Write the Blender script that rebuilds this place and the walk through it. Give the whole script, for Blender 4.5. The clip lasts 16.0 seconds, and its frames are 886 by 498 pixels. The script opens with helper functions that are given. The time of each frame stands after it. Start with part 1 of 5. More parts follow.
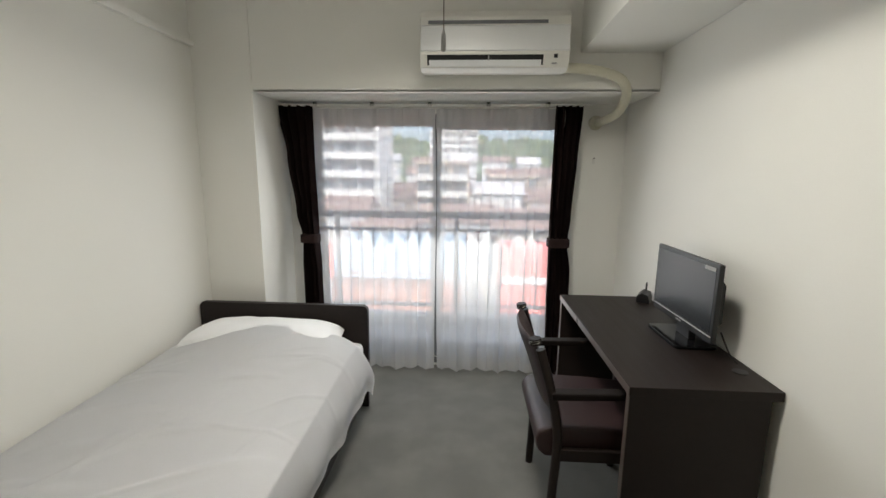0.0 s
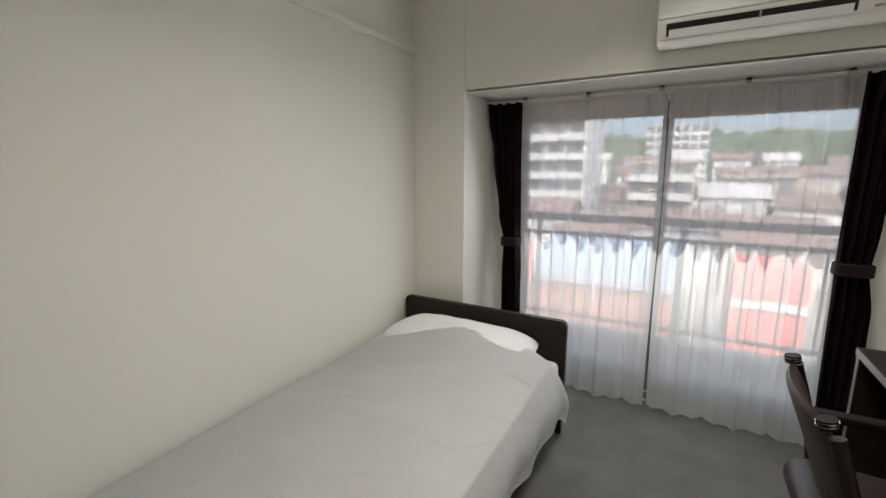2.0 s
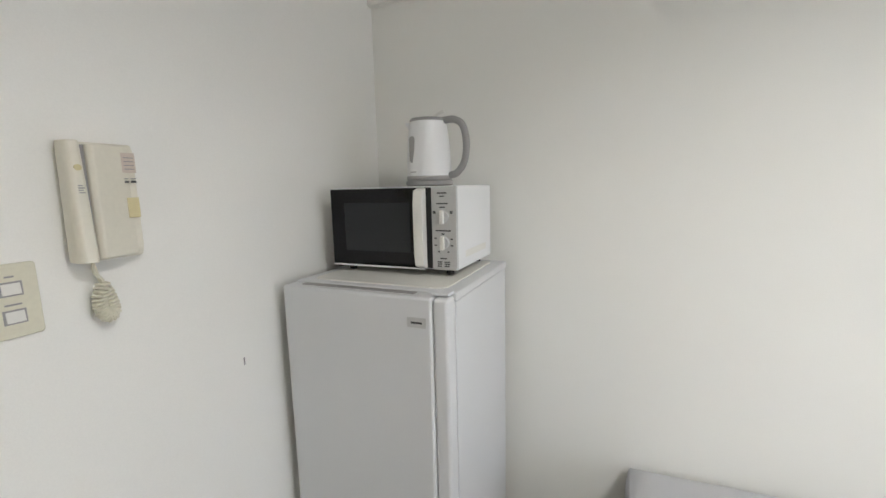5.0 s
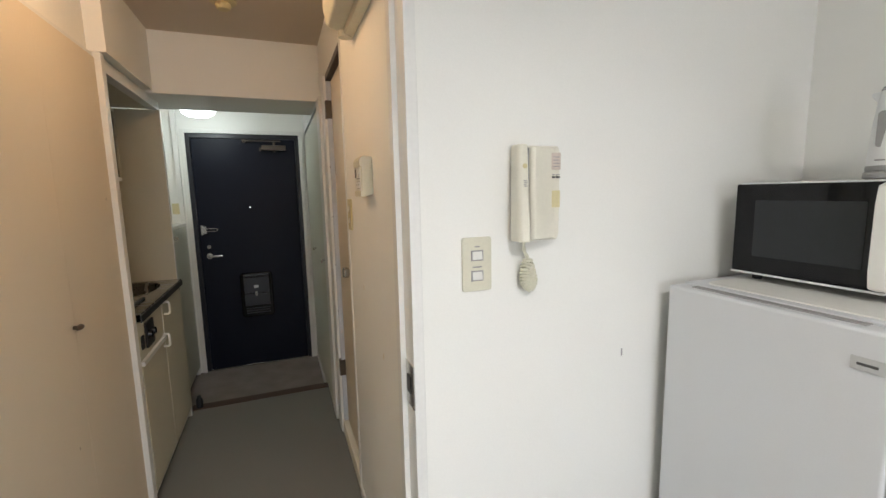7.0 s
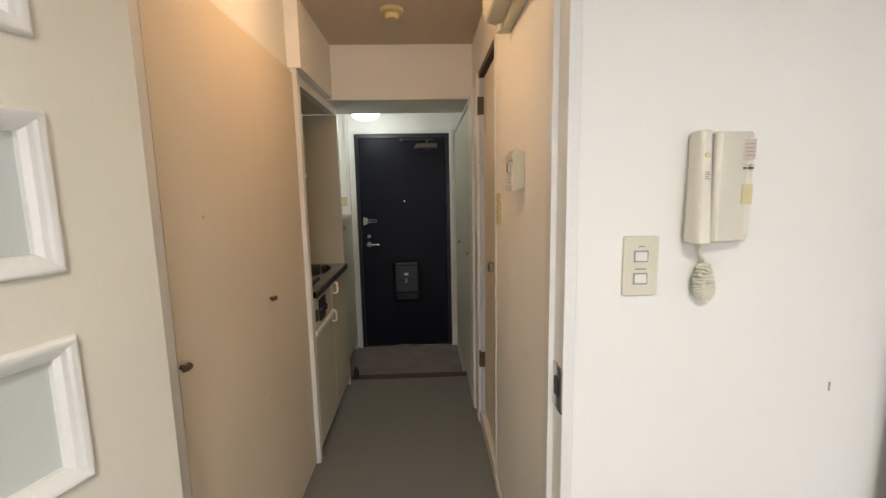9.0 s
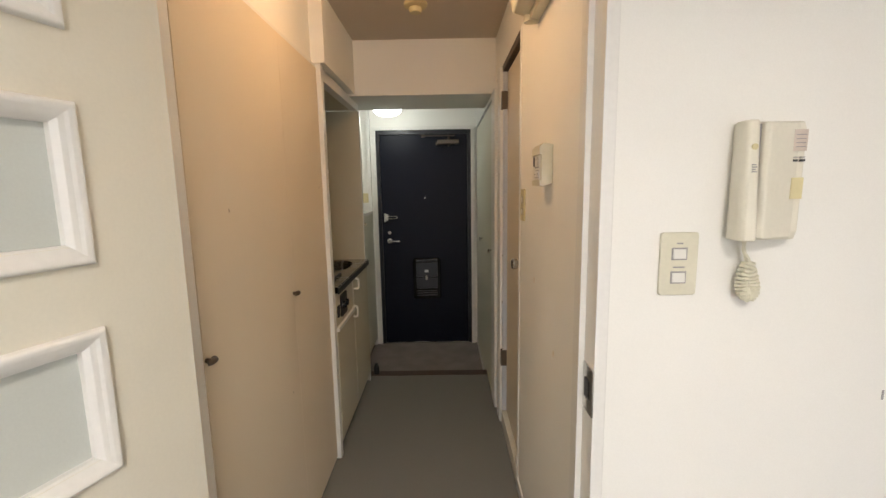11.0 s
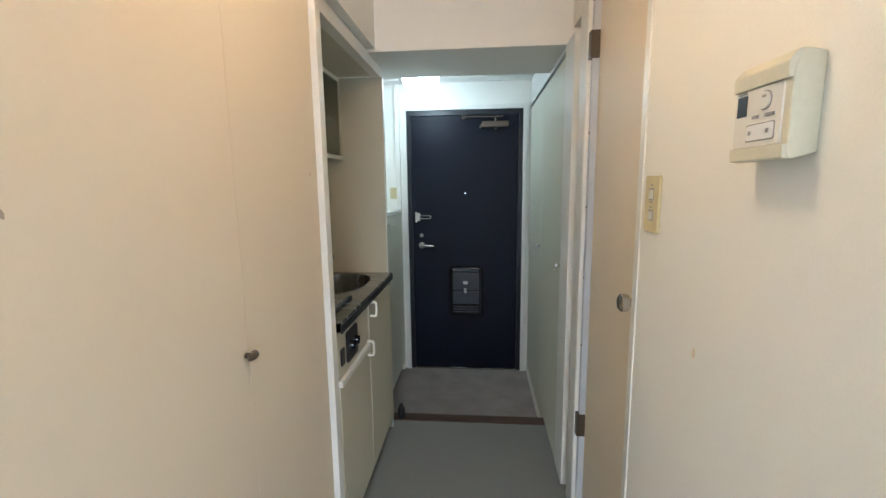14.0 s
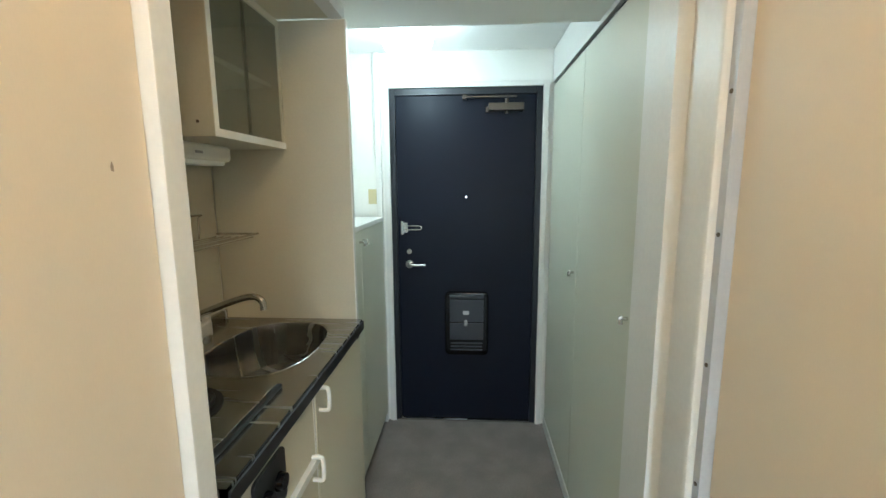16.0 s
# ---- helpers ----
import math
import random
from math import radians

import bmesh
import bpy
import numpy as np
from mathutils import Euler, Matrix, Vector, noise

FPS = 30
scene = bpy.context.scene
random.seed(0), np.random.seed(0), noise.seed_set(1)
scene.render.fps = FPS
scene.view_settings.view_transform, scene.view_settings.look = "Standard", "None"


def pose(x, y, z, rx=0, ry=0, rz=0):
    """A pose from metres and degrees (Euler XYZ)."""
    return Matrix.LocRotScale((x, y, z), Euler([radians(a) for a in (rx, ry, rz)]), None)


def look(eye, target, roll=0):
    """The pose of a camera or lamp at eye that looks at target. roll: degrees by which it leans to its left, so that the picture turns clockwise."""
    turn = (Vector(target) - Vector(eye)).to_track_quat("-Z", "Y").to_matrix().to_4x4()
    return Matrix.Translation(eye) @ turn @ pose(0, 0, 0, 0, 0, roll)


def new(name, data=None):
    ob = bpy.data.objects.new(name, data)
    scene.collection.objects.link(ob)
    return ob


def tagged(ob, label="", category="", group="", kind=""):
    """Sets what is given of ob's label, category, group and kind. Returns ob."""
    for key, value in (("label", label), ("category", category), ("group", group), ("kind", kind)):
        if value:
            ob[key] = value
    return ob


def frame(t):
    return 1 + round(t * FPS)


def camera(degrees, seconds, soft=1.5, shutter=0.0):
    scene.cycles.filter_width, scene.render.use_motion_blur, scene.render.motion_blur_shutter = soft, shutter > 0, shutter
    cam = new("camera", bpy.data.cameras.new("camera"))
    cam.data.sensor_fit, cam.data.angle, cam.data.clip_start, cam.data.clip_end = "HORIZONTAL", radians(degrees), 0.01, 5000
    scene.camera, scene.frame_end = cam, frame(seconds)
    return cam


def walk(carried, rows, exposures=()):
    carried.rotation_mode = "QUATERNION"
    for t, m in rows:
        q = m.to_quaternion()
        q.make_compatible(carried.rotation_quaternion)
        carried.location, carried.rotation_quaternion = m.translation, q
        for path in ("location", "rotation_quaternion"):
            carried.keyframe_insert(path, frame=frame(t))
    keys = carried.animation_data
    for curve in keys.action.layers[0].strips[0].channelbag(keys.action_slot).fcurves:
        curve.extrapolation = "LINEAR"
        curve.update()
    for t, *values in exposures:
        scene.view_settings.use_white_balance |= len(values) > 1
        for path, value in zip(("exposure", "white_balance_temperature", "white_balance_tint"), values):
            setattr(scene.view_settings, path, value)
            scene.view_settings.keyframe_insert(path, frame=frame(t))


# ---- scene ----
cam = camera(92.4, 16.0)
PATH = [
    (0, (0.35, 0.005, 1.36), (0.235, 1.97, 1.007), 0.6),
    (0.5, (0.327, 0.034, 1.357), (0.13, 1.991, 0.996), 0.5),
    (1, (0.296, 0.108, 1.349), (-0.079, 2.04, 0.991), 0.3),
    (1.5, (0.3, 0.176, 1.354), (-0.354, 2.031, 0.995), 0.1),
    (2, (0.278, 0.213, 1.351), (-0.712, 1.914, 0.999), -0.0),
    (2.5, (0.249, 0.225, 1.328), (-1.102, 1.663, 0.997), -0.3),
    (3, (0.245, 0.27, 1.327), (-1.416, 1.337, 1.004), -0.3),
    (3.5, (0.29, 0.339, 1.354), (-1.601, 0.909, 1.038), -1.5),
    (4, (0.281, 0.304, 1.362), (-1.691, 0.424, 1.054), -1.4),
    (4.5, (0.267, 0.304, 1.353), (-1.683, -0.039, 1.072), -1.5),
    (5, (0.27, 0.281, 1.365), (-1.543, -0.512, 1.073), -1.4),
    (5.2, (0.287, 0.262, 1.353), (-1.452, -0.686, 1.079), -1.3),
    (7.3, (0.343, 0.221, 1.362), (-0.203, -1.684, 1.09), -1.3),
    (7.5, (0.342, 0.222, 1.36), (-0.107, -1.708, 1.089), -1.3),
    (8, (0.35, 0.218, 1.358), (0.093, -1.747, 1.087), -1.2),
    (8.5, (0.365, 0.204, 1.358), (0.227, -1.772, 1.085), -1.2),
    (9, (0.366, 0.201, 1.358), (0.29, -1.779, 1.082), -1.1),
    (11.5, (0.384, 0.158, 1.35), (0.42, -1.821, 1.06), -0.9),
    (12, (0.38, 0.121, 1.354), (0.45, -1.856, 1.059), -0.8),
    (12.5, (0.401, 0.027, 1.344), (0.502, -1.948, 1.045), -0.8),
    (13, (0.418, -0.13, 1.337), (0.545, -2.104, 1.04), -0.8),
    (13.5, (0.431, -0.328, 1.34), (0.583, -2.301, 1.045), -0.8),
    (14, (0.455, -0.533, 1.325), (0.627, -2.503, 1.027), -0.7),
    (14.5, (0.474, -0.73, 1.315), (0.642, -2.7, 1.014), -0.4),
    (15, (0.48, -0.944, 1.312), (0.647, -2.914, 1.008), -0.5),
    (15.5, (0.491, -1.12, 1.331), (0.655, -3.091, 1.034), -0.4),
    (16, (0.541, -1.278, 1.339), (0.667, -3.251, 1.035), -0.4),
]
# (t, stops, kelvin, tint)
LOOK = [(0.0, 2.65, 6600, 9), (1.5, 2.5, 6650, 9), (2.5, 2.3, 6800, 10), (3.5, 2.9, 6550, 11), (5.0, 3.25, 6150, 12), (7.5, 3.7, 6150, 12), (9.0, 3.7, 6500, 15), (11.5, 3.75, 6700, 15), (12.5, 3.8, 6350, 14), (13.5, 4.25, 6150, 14), (14.0, 4.45, 5200, 6), (16.0, 4.9, 5250, -1)]
walk(cam, [(t, look(eye, target, roll)) for t, eye, target, roll in PATH], LOOK)

# ---- world and light ----
SUN_EL, SUN_AZ = radians(58), radians(160)
world = bpy.data.worlds.new("overcast_sky")
scene.world = world
world.use_nodes = True
wn = world.node_tree.nodes
wn.clear()
sky = wn.new("ShaderNodeTexSky")
sky.sky_type, sky.sun_disc = "NISHITA", False
sky.sun_elevation, sky.sun_rotation = SUN_EL, SUN_AZ
sky.air_density, sky.dust_density, sky.ozone_density = 0.7, 6.0, 0.6
bg = wn.new("ShaderNodeBackground")
bg.inputs["Strength"].default_value = 0.15
wo = wn.new("ShaderNodeOutputWorld")
world.node_tree.links.new(sky.outputs[0], bg.inputs[0])
world.node_tree.links.new(bg.outputs[0], wo.inputs[0])

sun_data = bpy.data.lights.new("sun", "SUN")
sun_data.energy, sun_data.angle, sun_data.color = 0.75, radians(110), (0.94, 0.97, 1.0)
sun = new("sun", sun_data)
sun_way = Vector((math.sin(SUN_AZ) * math.cos(SUN_EL), math.cos(SUN_AZ) * math.cos(SUN_EL), math.sin(SUN_EL)))
sun.matrix_world = look(sun_way * 60, (0, 0, 0))


def lamp(name, kind, at, power, color, size=0.1, target=None):
    d = bpy.data.lights.new(name, kind)
    d.energy, d.color = power, color
    if kind == "AREA":
        d.shape, d.size = "DISK", size
    else:
        d.shadow_soft_size = size
    ob = new(name, d)
    ob.matrix_world = look(at, target) if target else Matrix.Translation(at)
    return ob


# the overcast sky's light as the curtained window passes it on
window_data = bpy.data.lights.new("window_daylight", "AREA")
window_data.shape, window_data.size, window_data.size_y = "RECTANGLE", 1.45, 1.35
window_data.energy, window_data.color = 1.8, (0.97, 0.985, 0.985)
window_light = new("window_daylight", window_data)
window_light.matrix_world = look((0.115, 2.742, 1.04), (0.115, 0.0, 0.10))
lamp("room_lamp_light", "AREA", (0.285, 1.16, 2.335), 2.7, (1.0, 0.965, 0.89), 0.34, (0.285, 1.161, 0.0)).data.spread = radians(147)
lamp("entrance_lamp_light", "POINT", (0.825, -3.30, 1.88), 0.22, (0.92, 1.0, 0.92), 0.06)
lamp("corridor_lamp_light", "POINT", (0.55, -1.22, 2.06), 0.17, (1.0, 0.53, 0.22), 0.05)

# ---- materials ----


def nodes_of(m):
    m.use_nodes = True
    return m.node_tree.nodes, m.node_tree.links, m.node_tree.nodes["Principled BSDF"]


def mat(name, color, rough=0.5, metal=0.0, vary=0.06, scale=6.0, fine=120.0, bump=0.05, dist=0.002, spec=0.5, coat=0.0, stretch=None, dark=None, trans=0.0, blot=(0.35, 0.75)):
    """A procedural surface: base colour with broad blotches and fine grain, roughness variation and relief."""
    m = bpy.data.materials.new(name)
    n, l, p = nodes_of(m)
    tc = n.new("ShaderNodeTexCoord")
    src = tc.outputs["Object"]
    if stretch:
        mp = n.new("ShaderNodeMapping")
        mp.inputs["Scale"].default_value = stretch
        l.new(src, mp.inputs[0])
        src = mp.outputs[0]
    big, small = n.new("ShaderNodeTexNoise"), n.new("ShaderNodeTexNoise")
    big.inputs["Scale"].default_value, big.inputs["Detail"].default_value = scale, 5
    small.inputs["Scale"].default_value, small.inputs["Detail"].default_value = fine, 3
    l.new(src, big.inputs["Vector"])
    l.new(src, small.inputs["Vector"])
    ramp = n.new("ShaderNodeValToRGB")
    ramp.color_ramp.elements[0].position, ramp.color_ramp.elements[1].position = blot
    lo = dark or tuple(c * (1 - vary) for c in color)
    ramp.color_ramp.elements[0].color = (*lo, 1)
    ramp.color_ramp.elements[1].color = (*color, 1)
    l.new(big.outputs[0], ramp.inputs[0])
    mix = n.new("ShaderNodeMix")
    mix.data_type, mix.blend_type = "RGBA", "MULTIPLY"
    mix.inputs[0].default_value = min(1.0, vary * 4)
    l.new(ramp.outputs[0], mix.inputs[6])
    gr = n.new("ShaderNodeMapRange")
    gr.inputs[1].default_value, gr.inputs[2].default_value = 0.3, 0.7
    gr.inputs[3].default_value, gr.inputs[4].default_value = 0.75, 1.0
    l.new(small.outputs[0], gr.inputs[0])
    l.new(gr.outputs[0], mix.inputs[7])
    l.new(mix.outputs[2], p.inputs["Base Color"])
    rr = n.new("ShaderNodeMapRange")
    rr.inputs[3].default_value, rr.inputs[4].default_value = max(0.03, rough - 0.07), min(1, rough + 0.07)
    l.new(big.outputs[0], rr.inputs[0])
    l.new(rr.outputs[0], p.inputs["Roughness"])
    p.inputs["Metallic"].default_value = metal
    p.inputs["Specular IOR Level"].default_value = spec
    p.inputs["Coat Weight"].default_value = coat
    p.inputs["Transmission Weight"].default_value = trans
    if bump:
        b = n.new("ShaderNodeBump")
        b.inputs["Strength"].default_value, b.inputs["Distance"].default_value = bump, dist
        l.new(small.outputs[0], b.inputs["Height"])
        l.new(b.outputs[0], p.inputs["Normal"])
    return m


def glow(name, color, strength):
    m = bpy.data.materials.new(name)
    n, l, p = nodes_of(m)
    p.inputs["Base Color"].default_value = (*color, 1)
    p.inputs["Emission Color"].default_value = (*color, 1)
    p.inputs["Emission Strength"].default_value = strength
    return m


def sheer_cloth(name, color, clear, tint=0.9):
    """Thin woven voile: partly open weave, partly light-scattering threads, denser where folds double up."""
    m = bpy.data.materials.new(name)
    n, l, p = nodes_of(m)
    out = n["Material Output"]
    tc, wv = n.new("ShaderNodeTexCoord"), n.new("ShaderNodeTexNoise")
    mp = n.new("ShaderNodeMapping")
    mp.inputs["Scale"].default_value = (16, 16, 0.3)
    l.new(tc.outputs["Object"], mp.inputs[0])
    l.new(mp.outputs[0], wv.inputs["Vector"])
    wv.inputs["Scale"].default_value = 1.0
    rng = n.new("ShaderNodeMapRange")
    rng.inputs[3].default_value, rng.inputs[4].default_value = 1 - clear - 0.05, 1 - clear + 0.05
    l.new(wv.outputs[0], rng.inputs[0])
    tr, df, tl = n.new("ShaderNodeBsdfTransparent"), n.new("ShaderNodeBsdfDiffuse"), n.new("ShaderNodeBsdfTranslucent")
    df.inputs[0].default_value = tl.inputs[0].default_value = (*color, 1)
    a, b = n.new("ShaderNodeMixShader"), n.new("ShaderNodeMixShader")
    a.inputs[0].default_value = 0.48
    l.new(df.outputs[0], a.inputs[1])
    l.new(tl.outputs[0], a.inputs[2])
    l.new(rng.outputs[0], b.inputs[0])
    l.new(tr.outputs[0], b.inputs[1])
    l.new(a.outputs[0], b.inputs[2])
    l.new(b.outputs[0], out.inputs[0])
    return m


def pane_glass(name, tint):
    m = bpy.data.materials.new(name)
    n, l, p = nodes_of(m)
    out = n["Material Output"]
    tr, gl, mx = n.new("ShaderNodeBsdfTransparent"), n.new("ShaderNodeBsdfGlossy"), n.new("ShaderNodeMixShader")
    fr = n.new("ShaderNodeFresnel")
    tr.inputs[0].default_value = (*tint, 1)
    gl.inputs["Roughness"].default_value = 0.02
    l.new(fr.outputs[0], mx.inputs[0])
    l.new(tr.outputs[0], mx.inputs[1])
    l.new(gl.outputs[0], mx.inputs[2])
    l.new(mx.outputs[0], out.inputs[0])
    return m


M = {
    "wall": mat("woven_vinyl_wallpaper", (0.87, 0.86, 0.81), 0.75, vary=0.03, scale=1.3, fine=380, bump=0.18, dist=0.0015),
    "ceil": mat("ceiling_paper", (0.87, 0.86, 0.83), 0.8, vary=0.03, scale=2, fine=300, bump=0.15),
    "cream": mat("cream_melamine", (0.745, 0.65, 0.505), 0.58, vary=0.025, scale=1.6, fine=200, bump=0.03, stretch=(3, 3, 0.6)),
    # beige stands in for the shade above the hall lamp
    "hallceil": mat("shaded_hall_ceiling_paper", (0.66, 0.57, 0.46), 0.8, vary=0.04, scale=2, fine=300, bump=0.15),
    "leaf": mat("cream_door_paint", (0.77, 0.735, 0.62), 0.4, vary=0.03, scale=2.5, fine=160, bump=0.04),
    "trim": mat("white_trim_paint", (0.80, 0.79, 0.75), 0.38, vary=0.04, scale=5, fine=90, bump=0.04),
    "carpet": mat("grey_loop_carpet", (0.27, 0.268, 0.25), 0.95, vary=0.25, scale=4.5, fine=420, bump=0.9, dist=0.006, spec=0.1),
    "vinyl": mat("grey_sheet_vinyl", (0.19, 0.184, 0.165), 0.5, vary=0.07, scale=2.5, fine=240, bump=0.05, spec=0.4),
    "screed": mat("grey_brown_screed", (0.31, 0.27, 0.25), 0.8, vary=0.25, scale=7, fine=160, bump=0.25, dist=0.003),
    "sill": mat("dark_brown_sill_wood", (0.075, 0.04, 0.025), 0.5, vary=0.25, scale=8, fine=60, stretch=(0.6, 8, 8), bump=0.1),
    "armwood": mat("black_brown_lacquer", (0.012, 0.008, 0.007), 0.6, vary=0.3, scale=5, fine=90, stretch=(9, 0.7, 9), bump=0.05, spec=0.18),
    "darkwood": mat("wenge_woodgrain_laminate", (0.019, 0.012, 0.010), 0.48, vary=0.3, scale=5, fine=90, stretch=(9, 0.7, 9), bump=0.05, spec=0.32),
    # edge band paler than the desk wood: its sheen is put into the colour
    "deskedge": mat("desk_edge_painted_sheen", (0.11, 0.085, 0.075), 0.3, vary=0.1, bump=0.02),
    "leather": mat("dark_maroon_leatherette", (0.035, 0.016, 0.016), 0.5, vary=0.2, scale=9, fine=260, bump=0.25, dist=0.002),
    "linen": mat("white_cotton_sheet", (0.89, 0.89, 0.90), 0.85, vary=0.03, scale=4, fine=600, bump=0.25, dist=0.001, spec=0.2),
    "navy": mat("navy_steel_door_paint", (0.005, 0.0075, 0.018), 0.45, vary=0.18, scale=2.2, fine=500, bump=0.05, spec=0.2),
    "navyframe": mat("black_steel_frame", (0.012, 0.014, 0.02), 0.4, vary=0.2, bump=0.03),
    "letterplate": mat("dark_grey_letterbox_paint", (0.035, 0.038, 0.048), 0.35, vary=0.15, bump=0.03),
    "green": mat("pale_sage_melamine", (0.66, 0.66, 0.55), 0.4, vary=0.03, scale=2, fine=150, bump=0.03),
    "kitchen": mat("kitchen_cream_melamine", (0.61, 0.57, 0.44), 0.42, vary=0.04, scale=3, fine=150, bump=0.03),
    "steel": mat("brushed_stainless_steel", (0.40, 0.385, 0.36), 0.26, metal=1.0, vary=0.03, scale=3, fine=260, stretch=(1, 14, 1), bump=0.02),
    "chrome": mat("satin_nickel", (0.62, 0.60, 0.56), 0.22, metal=1.0, vary=0.08, bump=0.0),
    "bronze": mat("dark_bronze_metal", (0.14, 0.115, 0.09), 0.4, metal=0.8, vary=0.15, bump=0.02),
    "black": mat("black_plastic", (0.012, 0.012, 0.013), 0.38, vary=0.2, bump=0.05),
    "blackgloss": mat("black_gloss_glass", (0.005, 0.005, 0.006), 0.08, vary=0.1, bump=0.0, spec=0.25),
    "screen": mat("matte_lcd_screen", (0.014, 0.016, 0.018), 0.25, vary=0.05, bump=0.0, spec=0.4),
    "white": mat("white_appliance_enamel", (0.78, 0.785, 0.78), 0.3, vary=0.02, scale=3, fine=300, bump=0.04),
    "fridge": mat("pale_grey_fridge_enamel", (0.64, 0.645, 0.65), 0.33, vary=0.02, scale=3, fine=300, bump=0.04),
    "scuff": mat("faint_brown_scuff", (0.42, 0.34, 0.25), 0.7, vary=0.1, bump=0.0),
    "offwhite": mat("aged_white_plastic", (0.76, 0.745, 0.69), 0.4, vary=0.03, bump=0.02),
    "ivory": mat("yellowed_ivory_plastic", (0.70, 0.67, 0.53), 0.42, vary=0.05, scale=12, bump=0.02),
    "yellow": mat("yellowed_button_plastic", (0.66, 0.58, 0.33), 0.45, vary=0.05, bump=0.0),
    "grey": mat("grey_plastic", (0.33, 0.32, 0.31), 0.45, vary=0.06, bump=0.03),
    "silver": mat("silver_panel", (0.56, 0.56, 0.55), 0.4, metal=0.3, vary=0.05, bump=0.0),
    "ink": mat("printed_dark_ink", (0.06, 0.06, 0.06), 0.6, vary=0.05, bump=0.0),
    "paper": mat("pinkish_label_paper", (0.68, 0.58, 0.50), 0.7, vary=0.08, bump=0.0),
    "blind": mat("dark_brown_curtain_cloth", (0.033, 0.019, 0.018), 0.9, vary=0.2, scale=14, fine=500, bump=0.4, dist=0.001, spec=0.15),
    "sheer": sheer_cloth("white_voile", (0.92, 0.92, 0.92), 0.37),
    "hem": sheer_cloth("voile_hem", (0.88, 0.87, 0.86), 0.33),
    "glass": pane_glass("window_glass", (0.93, 0.95, 0.95)),
    # grey scatter mixed into the cupboard glass in place of its reflection
    "cabglass": sheer_cloth("cabinet_glass_painted_reflection", (0.40, 0.42, 0.34), 0.66),
    "strip": mat("pale_blue_grey_paint", (0.55, 0.58, 0.63), 0.4, vary=0.05, bump=0.02),
    "phone": mat("cream_phone_plastic", (0.76, 0.725, 0.61), 0.4, vary=0.04, bump=0.02),
    "frost": mat("frosted_glass", (0.60, 0.63, 0.59), 0.45, vary=0.04, scale=4, fine=260, bump=0.1, dist=0.001),
    "alu": mat("anodised_aluminium", (0.17, 0.175, 0.18), 0.5, metal=0.3, vary=0.06, bump=0.0),
    "concrete": mat("pale_concrete", (0.42, 0.415, 0.40), 0.85, vary=0.14, scale=3, fine=60, bump=0.2),
    "facade": mat("white_facade_paint", (0.52, 0.53, 0.54), 0.8, vary=0.1, scale=0.3, fine=8, bump=0.05),
    "greyfacade": mat("grey_facade_paint", (0.34, 0.34, 0.36), 0.8, vary=0.1, scale=0.3, fine=8, bump=0.05),
    "tanfacade": mat("tan_facade_paint", (0.38, 0.33, 0.29), 0.8, vary=0.15, scale=0.3, fine=8, bump=0.05),
    "townglass": mat("dark_window_glass", (0.20, 0.21, 0.225), 0.25, vary=0.3, scale=0.4, bump=0.0),
    "roofbrown": mat("brown_roof_tiles", (0.17, 0.12, 0.11), 0.8, vary=0.2, scale=1, fine=10, bump=0.2),
    "roofblue": mat("pale_blue_metal_roof", (0.13, 0.19, 0.25), 0.7, vary=0.08, scale=0.4, fine=10, bump=0.05),
    "red": mat("faded_red_paint", (0.50, 0.11, 0.09), 0.6, vary=0.15, scale=0.5, fine=10, bump=0.05),
    "brick": mat("pinkish_brick_paving", (0.30, 0.13, 0.09), 0.85, vary=0.2, scale=0.6, fine=15, bump=0.1),
    "leafage": mat("hillside_foliage", (0.075, 0.115, 0.05), 0.9, vary=0.5, scale=0.15, fine=2.5, bump=0.6, dist=0.5),
    "ground": mat("town_ground", (0.22, 0.21, 0.20), 0.9, vary=0.25, scale=0.05, fine=2, bump=0.1),
    "dome": glow("lit_opal_dome", (0.94, 1.0, 0.96), 0.5),
    "roomtube": glow("lit_ring_tube", (1.0, 0.97, 0.9), 1.5),
    "warmdome": glow("lit_warm_dome", (1.0, 0.72, 0.42), 1.5),
}

# ---- building helpers ----
ORG = {}


def weigh_normals(me, limit):
    """Keeps broad faces flat beside narrow bevels: each corner's normal follows the larger faces round it."""
    faces = [(p.normal.copy(), p.area ** 2 + 1e-14) for p in me.polygons]
    round_vertex = [[] for _ in me.vertices]
    for p in me.polygons:
        for v in p.vertices:
            round_vertex[v].append(p.index)
    out = []
    for p in me.polygons:
        n0 = faces[p.index][0]
        for v in p.vertices:
            acc = Vector()
            for q in round_vertex[v]:
                nq, wq = faces[q]
                if nq.dot(n0) > limit:
                    acc += nq * wq
            out.append(acc.normalized() if acc.length > 0 else n0)
    me.normals_split_custom_set(out)


def finish(name, bm, material, smooth=40):
    me = bpy.data.meshes.new(name)
    bmesh.ops.recalc_face_normals(bm, faces=bm.faces)
    bm.to_mesh(me)
    bm.free()
    me.materials.append(M[material])
    for p in me.polygons:
        p.use_smooth = True
    me.set_sharp_from_angle(angle=radians(smooth))
    if smooth < 90 and len(me.polygons) < 3000:
        weigh_normals(me, math.cos(radians(smooth)))
    return new(name, me)


def part(name, bm, material, parent, label="", smooth=40):
    """One mesh object under a thing or part; coordinates as the thing's own (world ones for things laid out in the world)."""
    o = ORG[parent]
    if o.length:
        bmesh.ops.translate(bm, verts=bm.verts, vec=-o)
    ob = finish(name, bm, material, smooth)
    ob.parent = parent
    ORG[ob] = o
    if label:
        ob["label"] = label
    return ob


